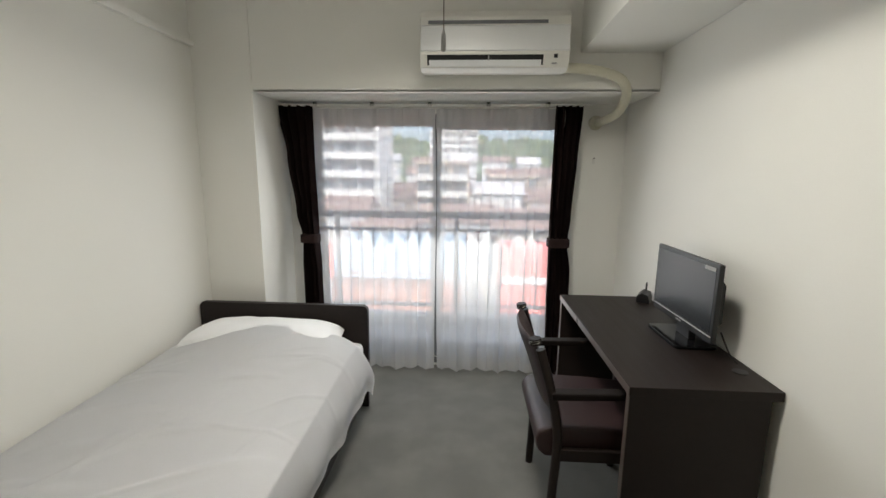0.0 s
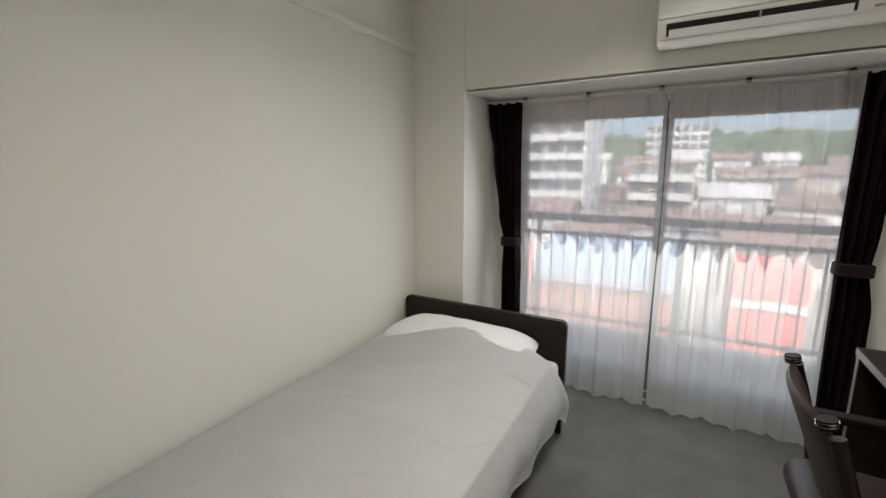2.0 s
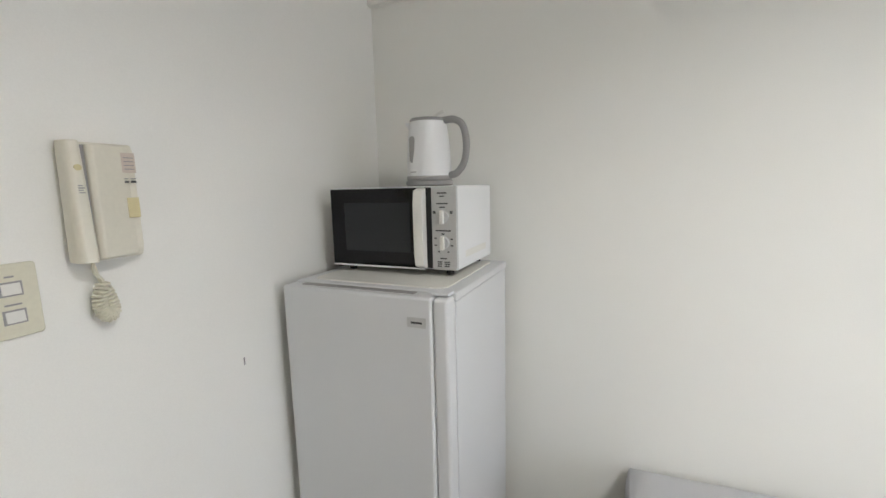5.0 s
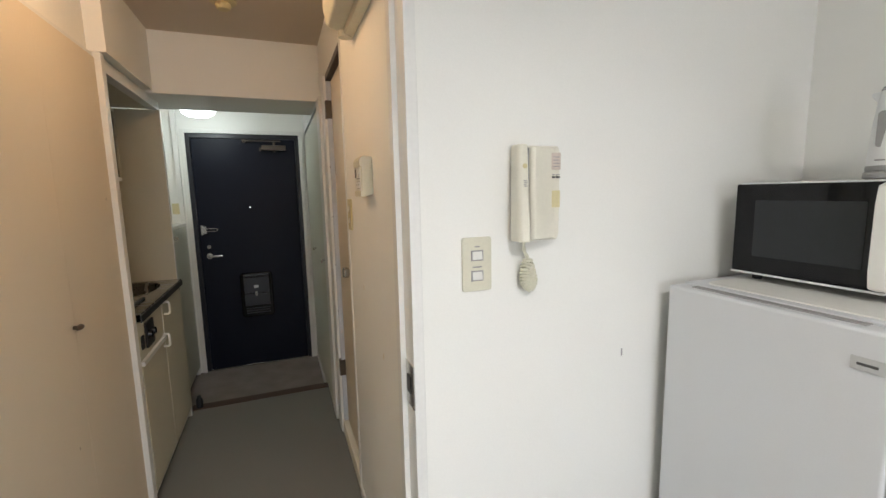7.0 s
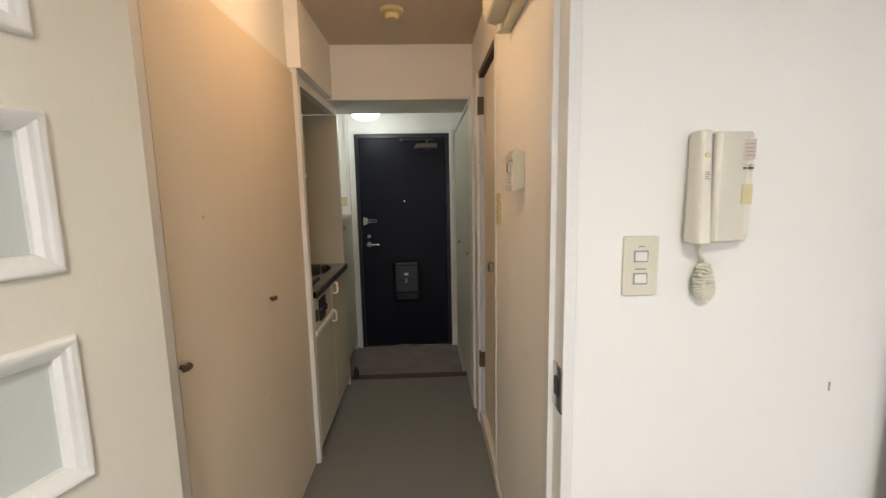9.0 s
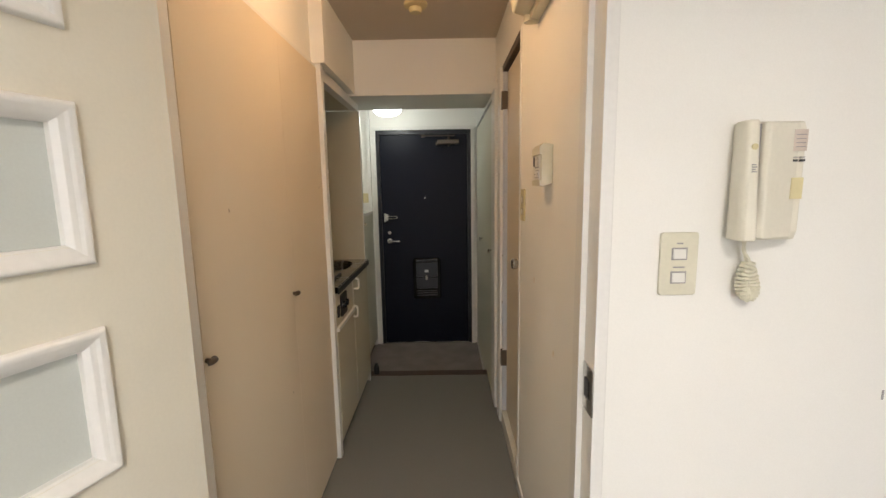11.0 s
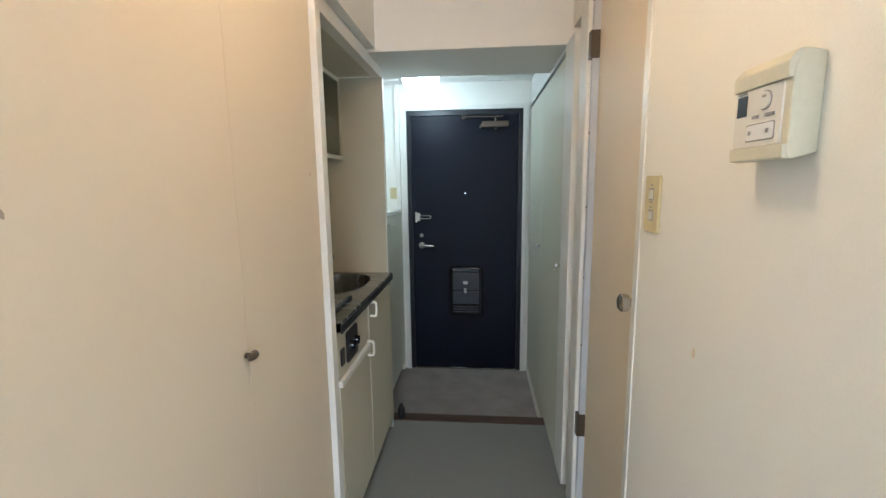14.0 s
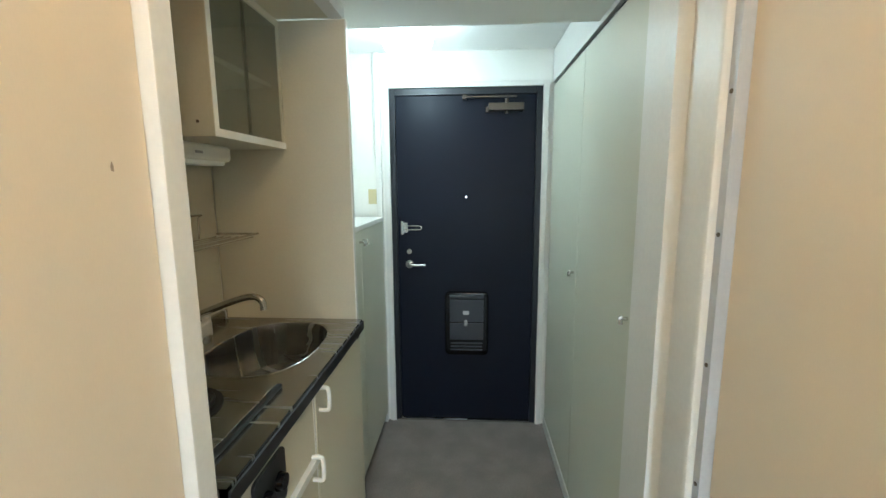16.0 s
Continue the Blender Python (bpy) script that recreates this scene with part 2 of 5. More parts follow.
def thing(name, label, category, loc=(0, 0, 0), rz=None, group=""):
    """An Empty at the thing's base. With rz its parts are given in local coordinates, else in world ones."""
    e = new(name)
    e.empty_display_size = 0.05
    e.matrix_basis = pose(*loc, 0, 0, rz or 0)
    ORG[e] = Vector((0, 0, 0)) if rz is not None else Vector(loc)
    return tagged(e, label, category, group)


def structure(name, bm, material, label, category="structure"):
    ob = finish(name, bm, material)
    ORG[ob] = Vector((0, 0, 0))
    return tagged(ob, label, category, kind="structure")


def b_box(lo, hi, bev=0.0, seg=2, bm=None):
    bm = bm or bmesh.new()
    r = bmesh.ops.create_cube(bm, size=1.0)
    for v in r["verts"]:
        for i in range(3):
            v.co[i] = lo[i] + (v.co[i] + 0.5) * (hi[i] - lo[i])
    if bev:
        bmesh.ops.bevel(bm, geom=list({e for v in r["verts"] for e in v.link_edges}), offset=bev, segments=seg, profile=0.5, affect="EDGES")
    return bm


def b_boxes(*spans, bev=0.0):
    bm = bmesh.new()
    for lo, hi in spans:
        b_box(lo, hi, bev, bm=bm)
    return bm


def b_cyl(a, b, r, r2=None, n=24, bm=None, cap=True):
    bm = bm or bmesh.new()
    a, b = Vector(a), Vector(b)
    m = Matrix.Translation((a + b) / 2) @ (b - a).to_track_quat("Z", "Y").to_matrix().to_4x4()
    bmesh.ops.create_cone(bm, cap_ends=cap, segments=n, radius1=r, radius2=r if r2 is None else r2, depth=(b - a).length, matrix=m)
    return bm


def b_tube(points, r, n=12, bm=None, closed=False, radii=None):
    """A round tube along points."""
    bm = bm or bmesh.new()
    pts = [Vector(p) for p in points]
    rings, up = [], None
    for i, p in enumerate(pts):
        d = (pts[min(i + 1, len(pts) - 1)] - pts[max(i - 1, 0)]).normalized()
        if up is None:
            up = d.orthogonal().normalized()
        up = (up - d * up.dot(d)).normalized()
        side = d.cross(up)
        rr = radii[i] if radii else r
        rings.append([bm.verts.new(p + rr * (up * math.cos(k * math.tau / n) + side * math.sin(k * math.tau / n))) for k in range(n)])
    for s, t in zip(rings, rings[1:]):
        for k in range(n):
            bm.faces.new((s[k], s[(k + 1) % n], t[(k + 1) % n], t[k]))
    bm.faces.new(rings[0][::-1])
    bm.faces.new(rings[-1])
    return bm


def smooth_path(points, per=8):
    """Catmull-Rom points through the given ones."""
    p = [Vector(q) for q in points]
    p = [2 * p[0] - p[1]] + p + [2 * p[-1] - p[-2]]
    out = []
    for a, b, c, d in zip(p, p[1:], p[2:], p[3:]):
        for k in range(per):
            t = k / per
            out.append(0.5 * ((2 * b) + (c - a) * t + (2 * a - 5 * b + 4 * c - d) * t * t + (3 * b - a - 3 * c + d) * t ** 3))
    return out + [p[-2]]


def b_lathe(profile, at=(0, 0, 0), n=40, squash=1.0):
    """Turns (radius, height) pairs round a vertical axis."""
    bm = bmesh.new()
    rings = [[bm.verts.new((at[0] + r * math.cos(k * math.tau / n), at[1] + squash * r * math.sin(k * math.tau / n), at[2] + z)) for k in range(n)] for r, z in profile]
    for s, t in zip(rings, rings[1:]):
        for k in range(n):
            bm.faces.new((s[k], s[(k + 1) % n], t[(k + 1) % n], t[k]))
    bm.faces.new(rings[0][::-1])
    bm.faces.new(rings[-1])
    return bm


def b_prism(outline, axis, lo, hi, bev=0.0):
    """A flat outline (pairs in the other two axes' order) drawn out along an axis."""
    bm = bmesh.new()

    def at(p, q):
        c = list(p)
        c.insert(axis, q)
        return c

    f = bm.faces.new([bm.verts.new(at(p, lo)) for p in outline])
    r = bmesh.ops.extrude_face_region(bm, geom=[f])
    d = [0, 0, 0]
    d[axis] = hi - lo
    bmesh.ops.translate(bm, verts=[v for v in r["geom"] if isinstance(v, bmesh.types.BMVert)], vec=d)
    if bev:
        bmesh.ops.bevel(bm, geom=bm.edges[:], offset=bev, segments=2, profile=0.5, affect="EDGES")
    return bm


def round_rect(x0, x1, y0, y1, r, n=6):
    out = []
    for cx, cy, a in ((x1 - r, y1 - r, 0), (x0 + r, y1 - r, 90), (x0 + r, y0 + r, 180), (x1 - r, y0 + r, 270)):
        out += [(cx + r * math.cos(radians(a + 90 * k / n)), cy + r * math.sin(radians(a + 90 * k / n))) for k in range(n + 1)]
    return out


def b_sheet(nu, nv, f, thick=0.0):
    """A grid sheet f(u, v), u and v from 0 to 1, thickened along its normals if asked."""
    bm = bmesh.new()
    g = [[bm.verts.new(f(i / nu, j / nv)) for j in range(nv + 1)] for i in range(nu + 1)]
    for i in range(nu):
        for j in range(nv):
            bm.faces.new((g[i][j], g[i + 1][j], g[i + 1][j + 1], g[i][j + 1]))
    if thick:
        bmesh.ops.solidify(bm, geom=bm.faces[:], thickness=thick)
    return bm


# ---- plan ----
XL, XR, YB, YF = -1.20, 1.345, -0.633, 2.86   # bed wall, desk wall, hall wall, window wall
YC, ZB = 2.414, 1.793                          # pillar and beam face, beam underside
ZR, ZH = 2.45, 2.207                           # ceilings of room and hall
XA, XB = 0.945, 0.07                           # hall: closet side, bathroom side
YE = -3.735                                    # entrance wall
T = 0.12

# ---- structure: room ----
structure("floor", b_box((XL - T, YB - T, -0.15), (XR + T, YF + T, 0)), "carpet", "worn grey loop-pile carpet floor", "floor")
structure("wall_west", b_box((XL - T, YB - T, 0), (XL, YF + T, ZR)), "wall", "off-white vinyl papered wall beside the bed", "wall")
structure("wall_east", b_box((XR, YB - T, 0), (XR + T, YF + T, ZR)), "wall", "off-white vinyl papered wall behind the desk", "wall")
structure("pillar", b_box((XL, YC, 0), (-0.862, YF + T, ZR), 0.004), "wall", "off-white papered corner pillar behind the bed", "pillar")
structure("beam", b_box((-0.862, YC + 0.003, ZB), (XR, YF + T, ZR), 0.002), "wall", "off-white papered beam above the window", "beam")
structure("beam_edge_trim", b_box((-0.858, YC + 0.003, ZB - 0.004), (XR - 0.002, YC + 0.02, ZB + 0.012), 0.003), "trim", "pale corner bead along the beam", "trim")
structure("soffit_east", b_box((0.92, YB, 1.985), (XR, YC + 0.004, ZR), 0.006), "wall", "off-white papered boxed soffit along the wall", "soffit")
structure("wall_rail", b_box((XL, YB, 2.03), (XL + 0.028, YC, 2.062), 0.004), "wall", "slim papered ledge high on the wall", "trim")
structure("ceiling", b_box((XL - T, YB - T, ZR), (XR + T, YF + T, ZR + 0.1)), "ceil", "off-white papered ceiling", "ceiling")
WX0, WX1, WZ0, WZ1 = -0.74, 0.985, 0.06, 1.735
structure("wall_north", b_boxes(((-0.862, YF, 0), (WX0, YF + T, ZB)), ((WX1, YF, 0), (XR, YF + T, ZB)), ((WX0, YF, WZ1), (WX1, YF + T, ZB)), ((WX0, YF, 0), (WX1, YF + T, WZ0))), "wall", "off-white papered wall round the balcony window", "wall")
DX0, DX1, DZ = 0.092, 0.943, 1.98
structure("wall_south", b_boxes(((XL, YB - T, 0), (DX0 - 0.026, YB, ZR)), ((DX1 + 0.03, YB - T, 0), (XR, YB, ZR)), ((DX0 - 0.026, YB - T, DZ + 0.03), (DX1 + 0.03, YB, ZR))), "wall", "white papered wall with the hall doorway", "wall")
dc = tagged(structure("door_casing", b_boxes(((DX0 - 0.026, YB - T - 0.012, 0), (DX0, YB + 0.010, DZ + 0.03)), ((DX1, YB - T + 0.001, 0), (DX1 + 0.03, YB + 0.010, DZ + 0.03)), ((DX0, YB - T - 0.012, DZ), (DX1, YB + 0.010, DZ + 0.03)), bev=0.003), "trim", "white painted timber door casing", "door frame"))
part("door_stop", b_boxes(((DX0, YB - 0.065, 0), (DX0 + 0.012, YB - 0.05, DZ)), ((DX1 - 0.012, YB - 0.065, 0), (DX1, YB - 0.05, DZ))), "trim", dc)
sp = part("strike_plate", b_boxes(((DX0 - 0.001, YB - 0.045, 0.885), (DX0 + 0.003, YB + 0.0105, 0.985)), bev=0.001), "chrome", dc, "worn steel strike plate")
part("latch_hole", b_box((DX0 + 0.002, YB - 0.033, 0.915), (DX0 + 0.0045, YB - 0.008, 0.955)), "black", sp)

# ---- structure: hall ----
structure("hall_floor", b_box((-0.2, -2.758, -0.15), (1.5, YB - T, -0.002)), "vinyl", "plain grey sheet vinyl hall floor", "floor")
structure("entrance_floor", b_box((-0.2, YE - 0.3, -0.25), (1.5, -2.75, -0.125)), "screed", "stained grey-brown screed entrance floor, one step down", "floor")
structure("entrance_sill", b_box((0.05, -2.836, -0.125), (1.03, -2.758, 0.002), 0.005), "sill", "dark brown wooden step edge", "step")
structure("hall_ceiling", b_box((-0.1, -2.52, ZH), (1.5, YB - T, ZH + 0.1)), "hallceil", "papered hall ceiling, its shade painted in as beige", "ceiling")
structure("hall_beam", b_box((-0.1, -2.90, 1.895), (1.5, -2.44, ZH + 0.1), 0.004), "wall", "white papered drop beam across the hall", "beam")
structure("entrance_ceiling", b_box((-0.1, YE - T, 2.055), (1.5, -2.90, 2.2)), "ceil", "white entrance ceiling", "ceiling")
EX0, EX1, EZ0, EZ1 = 0.138, 1.0, -0.125, 1.868
structure("wall_entrance", b_boxes(((-0.1, YE - T, -0.25), (EX0 - 0.002, YE, 2.06)), ((EX1 + 0.002, YE - T, -0.25), (1.5, YE, 2.06)), ((EX0 - 0.002, YE - T, EZ1 + 0.002), (EX1 + 0.002, YE, 2.06))), "wall", "white papered entrance wall", "wall")
structure("hall_wall_closet", b_boxes(((0.965, -1.80, 1.902), (XA + 0.1, YB - T, ZH)), ((0.905, -2.441, 1.907), (XA + 0.1, -1.80, ZH)), ((1.42, -2.70, 0), (1.5, YB - T, 2.2)), ((XA + 0.03, YB - T + 0.001, 0), (1.42, YB - T + 0.004, 1.9))), "wall", "white papered wall above the closet", "wall")
structure("entrance_wall_side", b_box((1.36, YE, -0.25), (1.46, -2.70, 2.06)), "wall", "white papered wall beside the entrance", "wall")
structure("hall_wall_bath", b_boxes(((XB - 0.11, -1.585, 0), (XB, YB - T - 0.002, ZH)), ((XB - 0.11, -2.12, 1.96), (XB, -1.585, ZH)), ((XB - 0.11, -2.46, 1.96), (XB, -2.12, ZH))), "wall", "cream papered hall wall", "wall")
structure("back_closure", b_boxes(((-0.2, YE - T, -0.25), (-0.1, YB - T, 2.3)), ((1.5, YE - T, -0.25), (1.6, YB - T, 2.3)), ((-0.2, YE - 0.3, -0.25), (1.6, YE - T - 0.05, 2.3))), "wall", "plain wall closing the flat", "wall")

# ---- window, balcony and curtains ----
win = structure("window_1", b_boxes(((WX0, YF + 0.02, WZ0), (WX0 + 0.035, YF + T, WZ1)), ((WX1 - 0.035, YF + 0.02, WZ0), (WX1, YF + T, WZ1)), ((WX0, YF + 0.02, WZ1 - 0.035), (WX1, YF + T, WZ1)), ((WX0, YF + 0.02, WZ0), (WX1, YF + T, WZ0 + 0.03)), bev=0.002), "alu", "silver aluminium sliding balcony window", "window")


def sash(x0, x1, y, head):
    z0, z1 = WZ0 + 0.03, WZ1 - 0.035
    s = part("window_frame", b_boxes(((x0, y, z0), (x0 + 0.045, y + 0.03, z1)), ((x1 - 0.045, y, z0), (x1, y + 0.03, z1)), ((x0 + 0.045, y, z1 - head), (x1 - 0.045, y + 0.03, z1)), ((x0 + 0.045, y, z0), (x1 - 0.045, y + 0.03, z0 + 0.07)), bev=0.002), "alu", win)
    p = part("pane", b_box((x0 + 0.04, y + 0.012, z0 + 0.06), (x1 - 0.04, y + 0.018, z1 - head + 0.008)), "glass", s)
    p.visible_shadow = False


sash(WX0 + 0.035, 0.16, YF + 0.075, 0.035)
sash(0.105, WX1 - 0.035, YF + 0.035, 0.06)
part("window_sill", b_box((WX0, YF - 0.03, WZ0 - 0.03), (WX1, YF + 0.02, WZ0), 0.003), "alu", win)

part("crescent_lock", b_tube(smooth_path([(0.125, YF + 0.03, 0.86), (0.118, YF + 0.012, 0.87), (0.112, YF + 0.008, 0.90), (0.118, YF + 0.012, 0.935)], 4), 0.008, 8), "black", win)
rail = thing("curtain_rail", "slim white double curtain rail under the beam", "curtain rail", (0.07, 2.77, 1.76))
part("track", b_boxes(((-0.9, 2.722, 1.762), (1.05, 2.736, 1.776)), bev=0.002), "offwhite", rail)
part("track", b_boxes(((-0.9, 2.772, 1.762), (1.05, 2.786, 1.776)), bev=0.002), "offwhite", rail)
for x in (-0.62, -0.26, 0.1, 0.46, 0.82):
    part("bracket", b_boxes(((x - 0.012, 2.716, 1.774), (x + 0.012, YF, 1.786)), ((x - 0.012, 2.716, 1.762), (x + 0.012, 2.722, 1.786)), bev=0.002), "chrome", rail)


def sheer(x0, x1, label, seed):
    t = thing("sheer_curtain", label, "curtain", ((x0 + x1) / 2, 2.765, 0.05), group="sheer curtains")
    rnd = random.Random(seed)
    ph = [rnd.uniform(0, 6.28) for _ in range(5)]
    pleats = 8

    def f(u, v):
        z = 1.755 - v * (1.755 - hemz(u))
        x = x0 + (x1 - x0) * u
        pinch = math.exp(-v * 16)
        a = 0.006 + 0.017 * min(1, v * 2.2)
        w = math.sin(math.tau * pleats * u + ph[0] + 0.5 * math.sin(3 * v + ph[1])) + 0.45 * math.sin(math.tau * 13.3 * u + ph[2] + 0.9 * v)
        y = 2.778 + a * w * 0.75 - pinch * 0.006 * abs(math.sin(math.tau * 4 * u)) ** 8
        x += min(1.0, 3 * v) * (0.009 * math.sin(2 * (math.tau * pleats * u + ph[0]) + 0.5 * math.sin(5 * v + ph[3])) + 0.010 * math.sin(math.tau * 4.7 * u + ph[1] + v))
        return (x, y, z)

    def hemz(u):
        return 0.012 + 0.003 * math.sin(math.tau * pleats * u + ph[0]) + 0.006 * math.sin(math.tau * 3 * u + ph[4])

    part("cloth", b_sheet(150, 44, f), "sheer", t, smooth=180)
    part("hem", b_sheet(150, 2, lambda u, v: (lambda p: (p[0], p[1] - 0.003, p[2]))(f(u, 0.962 + 0.038 * v))), "hem", t, smooth=180)
    part("header_tape", b_sheet(150, 2, lambda u, v: (lambda p: (p[0], p[1] - 0.003, p[2]))(f(u, 0.045 * v))), "hem", t, smooth=180)
    for k in range(pleats + 1):
        x = x0 + (x1 - x0) * k / pleats
        part("pleat", b_tube([(x, 2.762, 1.752), (x + 0.002, 2.755, 1.70), (x, 2.766, 1.63)], 0.004, 6), "hem", t)


sheer(-0.70, 0.127, "thin white voile curtain drawn across the window", 3)
sheer(0.141, 0.93, "thin white voile curtain drawn across the window", 8)


def dark_curtain(outer, inner, tie_o, tie_i, low_o, low_i, seed, side):
    t = thing("dark_curtain", "dark brown curtain tied back beside the window", "curtain", ((outer + inner) / 2, 2.73, 0.04), group="dark curtains")
    ph = random.Random(seed).uniform(0, 6)
    keys = [(1.765, outer, inner), (1.45, outer + (tie_o - outer) * 0.35, inner), (1.1, tie_o + (outer - tie_o) * 0.3, tie_i + (inner - tie_i) * 0.3), (0.93, tie_o, tie_i), (0.72, tie_o + (low_o - tie_o) * 0.75, tie_i + (low_i - tie_i) * 0.4), (0.03, low_o, low_i)]

    def at(z):
        for (za, oa, ia), (zb, ob, ib) in zip(keys, keys[1:]):
            if z >= zb:
                k = (za - z) / (za - zb)
                k = k * k * (3 - 2 * k)
                return oa + (ob - oa) * k, ia + (ib - ia) * k
        return low_o, low_i

    def f(u, v):
        z = 1.765 - 1.735 * v
        o, i = at(z)
        squeeze = math.exp(-((z - 0.93) / 0.16) ** 2)
        y = 2.728 + (0.026 + 0.014 * squeeze) * math.sin(math.tau * 4 * u + ph + 0.6 * math.sin(4 * v)) + 0.008 * math.sin(math.tau * 9 * u)
        return (o + (i - o) * u, y, z)

    part("cloth", b_sheet(56, 60, f, 0.003), "blind", t, smooth=180)
    a, b = sorted((tie_o, tie_i))
    part("tieback", b_prism(round_rect(a - 0.008, b + 0.008, 2.672, 2.776, 0.03), 2, 0.90, 0.955, 0.004), "blind", t)


dark_curtain(-0.875, -0.645, -0.735, -0.635, -0.755, -0.61, 1, -1)
dark_curtain(1.03, 0.865, 0.985, 0.865, 1.02, 0.875, 2, 1)

# ---- air conditioner with its pipe and pull cord ----
ac = thing("air_conditioner", "white wall-mounted air conditioner above the window", "air conditioner", (0.45, YC, 1.88))
AX0, AX1 = 0.098, 0.822
prof = [(YC, 1.875), (YC - 0.15, 1.858), (YC - 0.185, 1.872), (YC - 0.205, 1.93), (YC - 0.205, 2.10), (YC - 0.17, 2.135), (YC, 2.14)]
part("body", b_prism(prof, 0, AX0, AX1, 0.006), "offwhite", ac)
part("front_panel", b_prism([(YC - 0.2035, 1.942), (YC - 0.212, 1.946), (YC - 0.212, 2.055), (YC - 0.2035, 2.062)], 0, AX0 + 0.004, AX1 - 0.004, 0.002), "white", ac)
part("intake_slot", b_box((AX0 + 0.04, YC - 0.2065, 2.066), (AX1 - 0.11, YC - 0.19, 2.082)), "alu", ac)
part("outlet", b_prism([(YC - 0.1925, 1.882), (YC - 0.2075, 1.926), (YC - 0.19, 1.93), (YC - 0.16, 1.90)], 0, AX0 + 0.035, AX1 - 0.125), "black", ac, "dark air outlet slot")
part("flap", b_prism([(YC - 0.191, 1.876), (YC - 0.1955, 1.874), (YC - 0.2065, 1.902), (YC - 0.203, 1.904)], 0, AX0 + 0.045, AX1 - 0.135, 0.001), "white", ac)
part("louvre_pin", b_box((0.43, YC - 0.209, 1.900), (0.436, YC - 0.2, 1.926)), "grey", ac)
part("display", b_box((AX1 - 0.075, YC - 0.2, 1.912), (AX1 - 0.058, YC - 0.2065, 1.929)), "black", ac)
part("label", b_box((AX1 - 0.083, YC - 0.19, 1.886), (AX1 - 0.06, YC - 0.1975, 1.892)), "grey", ac)
part("wall_plate", b_box((AX1 + 0.0, YC - 0.02, 1.93), (AX1 + 0.035, YC + 0.006, 2.10), 0.004), "ivory", ac)
part("wall_plate_screw", b_cyl((AX1 + 0.004, YC - 0.1, 1.985), (AX1 - 0.004, YC - 0.1, 1.985), 0.004, n=10), "black", ac)

pipe = thing("aircon_pipe", "cream taped air conditioner pipe bending into the wall", "pipe", (1.14, YF, 1.68))
route = smooth_path([(0.79, YC - 0.06, 1.898), (0.90, YC - 0.055, 1.897), (1.03, YC - 0.05, 1.878), (1.125, YC - 0.04, 1.845), (1.175, YC + 0.01, 1.795), (1.195, YC + 0.1, 1.745), (1.195, YC + 0.22, 1.705), (1.165, YF - 0.08, 1.684), (1.15, YF - 0.02, 1.682)], 8)
part("hose", b_tube(route, 0.027, 16, radii=[0.024 + 0.002 * (k % 2) for k in range(len(route))]), "ivory", pipe)
part("collar", b_cyl((1.146, YF - 0.03, 1.682), (1.146, YF, 1.682), 0.04, 0.045), "ivory", pipe, "cream wall sleeve collar")
hook = thing("wall_hook", "small dark screw hook in the wall", "hook", (1.15, YF, 1.446))
part("screw", b_cyl((1.15, YF - 0.015, 1.462), (1.15, YF, 1.462), 0.004, n=8), "bronze", hook)
part("plate", b_box((1.141, YF - 0.004, 1.425), (1.159, YF, 1.455), 0.001), "trim", hook)

rl = thing("ceiling_light", "lit white round ceiling light with a pull cord", "ceiling lamp", (0.285, 1.16, ZR))
part("base", b_cyl((0.285, 1.16, ZR - 0.05), (0.285, 1.16, ZR), 0.10, 0.12, n=36), "offwhite", rl)
part("shade", b_lathe([(0.10, -0.045), (0.19, -0.055), (0.205, -0.075), (0.19, -0.082), (0.10, -0.06)], (0.285, 1.16, ZR), 40), "offwhite", rl)
part("tube", b_tube([(0.285 + 0.145 * math.cos(k * math.tau / 36), 1.16 + 0.145 * math.sin(k * math.tau / 36), ZR - 0.092) for k in range(37)], 0.014, 10), "roomtube", rl, "glowing ring tube")
cord = thing("pull_cord", "light pull cord with a grey end piece", "pull cord", (0.285, 1.05, ZR))
part("string", b_tube([(0.285, 1.05, ZR), (0.285, 1.05, 1.68)], 0.0013, 6), "bronze", cord)
part("end_piece", b_lathe([(0.001, 0.0), (0.0055, 0.002), (0.006, 0.01), (0.0052, 0.035), (0.003, 0.045), (0.001, 0.048)], (0.285, 1.05, 1.635), 12), "grey", cord)

# ---- bed ----
bed = thing("single_bed", "single bed with dark wood headboard", "bed", (-0.70, 1.3, 0))
BX0, BX1, BY0, BY1 = -1.185, -0.205, 0.33, 2.27
hb = part("headboard", b_prism(round_rect(BX0, BX1, 0.18, 0.617, 0.03), 1, BY1, BY1 + 0.035, 0.004), "darkwood", bed)
for x in (BX0 + 0.005, BX1 - 0.055):
    part("leg", b_box((x, BY1 + 0.002, 0), (x + 0.05, BY1 + 0.033, 0.2), 0.004), "darkwood", bed)
    part("leg", b_box((x, BY0, 0), (x + 0.05, BY0 + 0.04, 0.2), 0.004), "darkwood", bed)
part("side_rail", b_box((BX1 - 0.03, BY0, 0.12), (BX1, BY1, 0.26), 0.004), "darkwood", bed)
part("side_rail", b_box((BX0, BY0, 0.12), (BX0 + 0.03, BY1, 0.26), 0.004), "darkwood", bed)
part("foot_rail", b_box((BX0, BY0, 0.12), (BX1, BY0 + 0.03, 0.26), 0.004), "darkwood", bed)
part("mattress", b_box((BX0 + 0.02, BY0 + 0.02, 0.2), (BX1 - 0.02, BY1 - 0.005, 0.41), 0.035, 3), "linen", bed)

pil = thing("pillow", "white pillow against the headboard", "pillow", (-0.70, 2.08, 0.41))


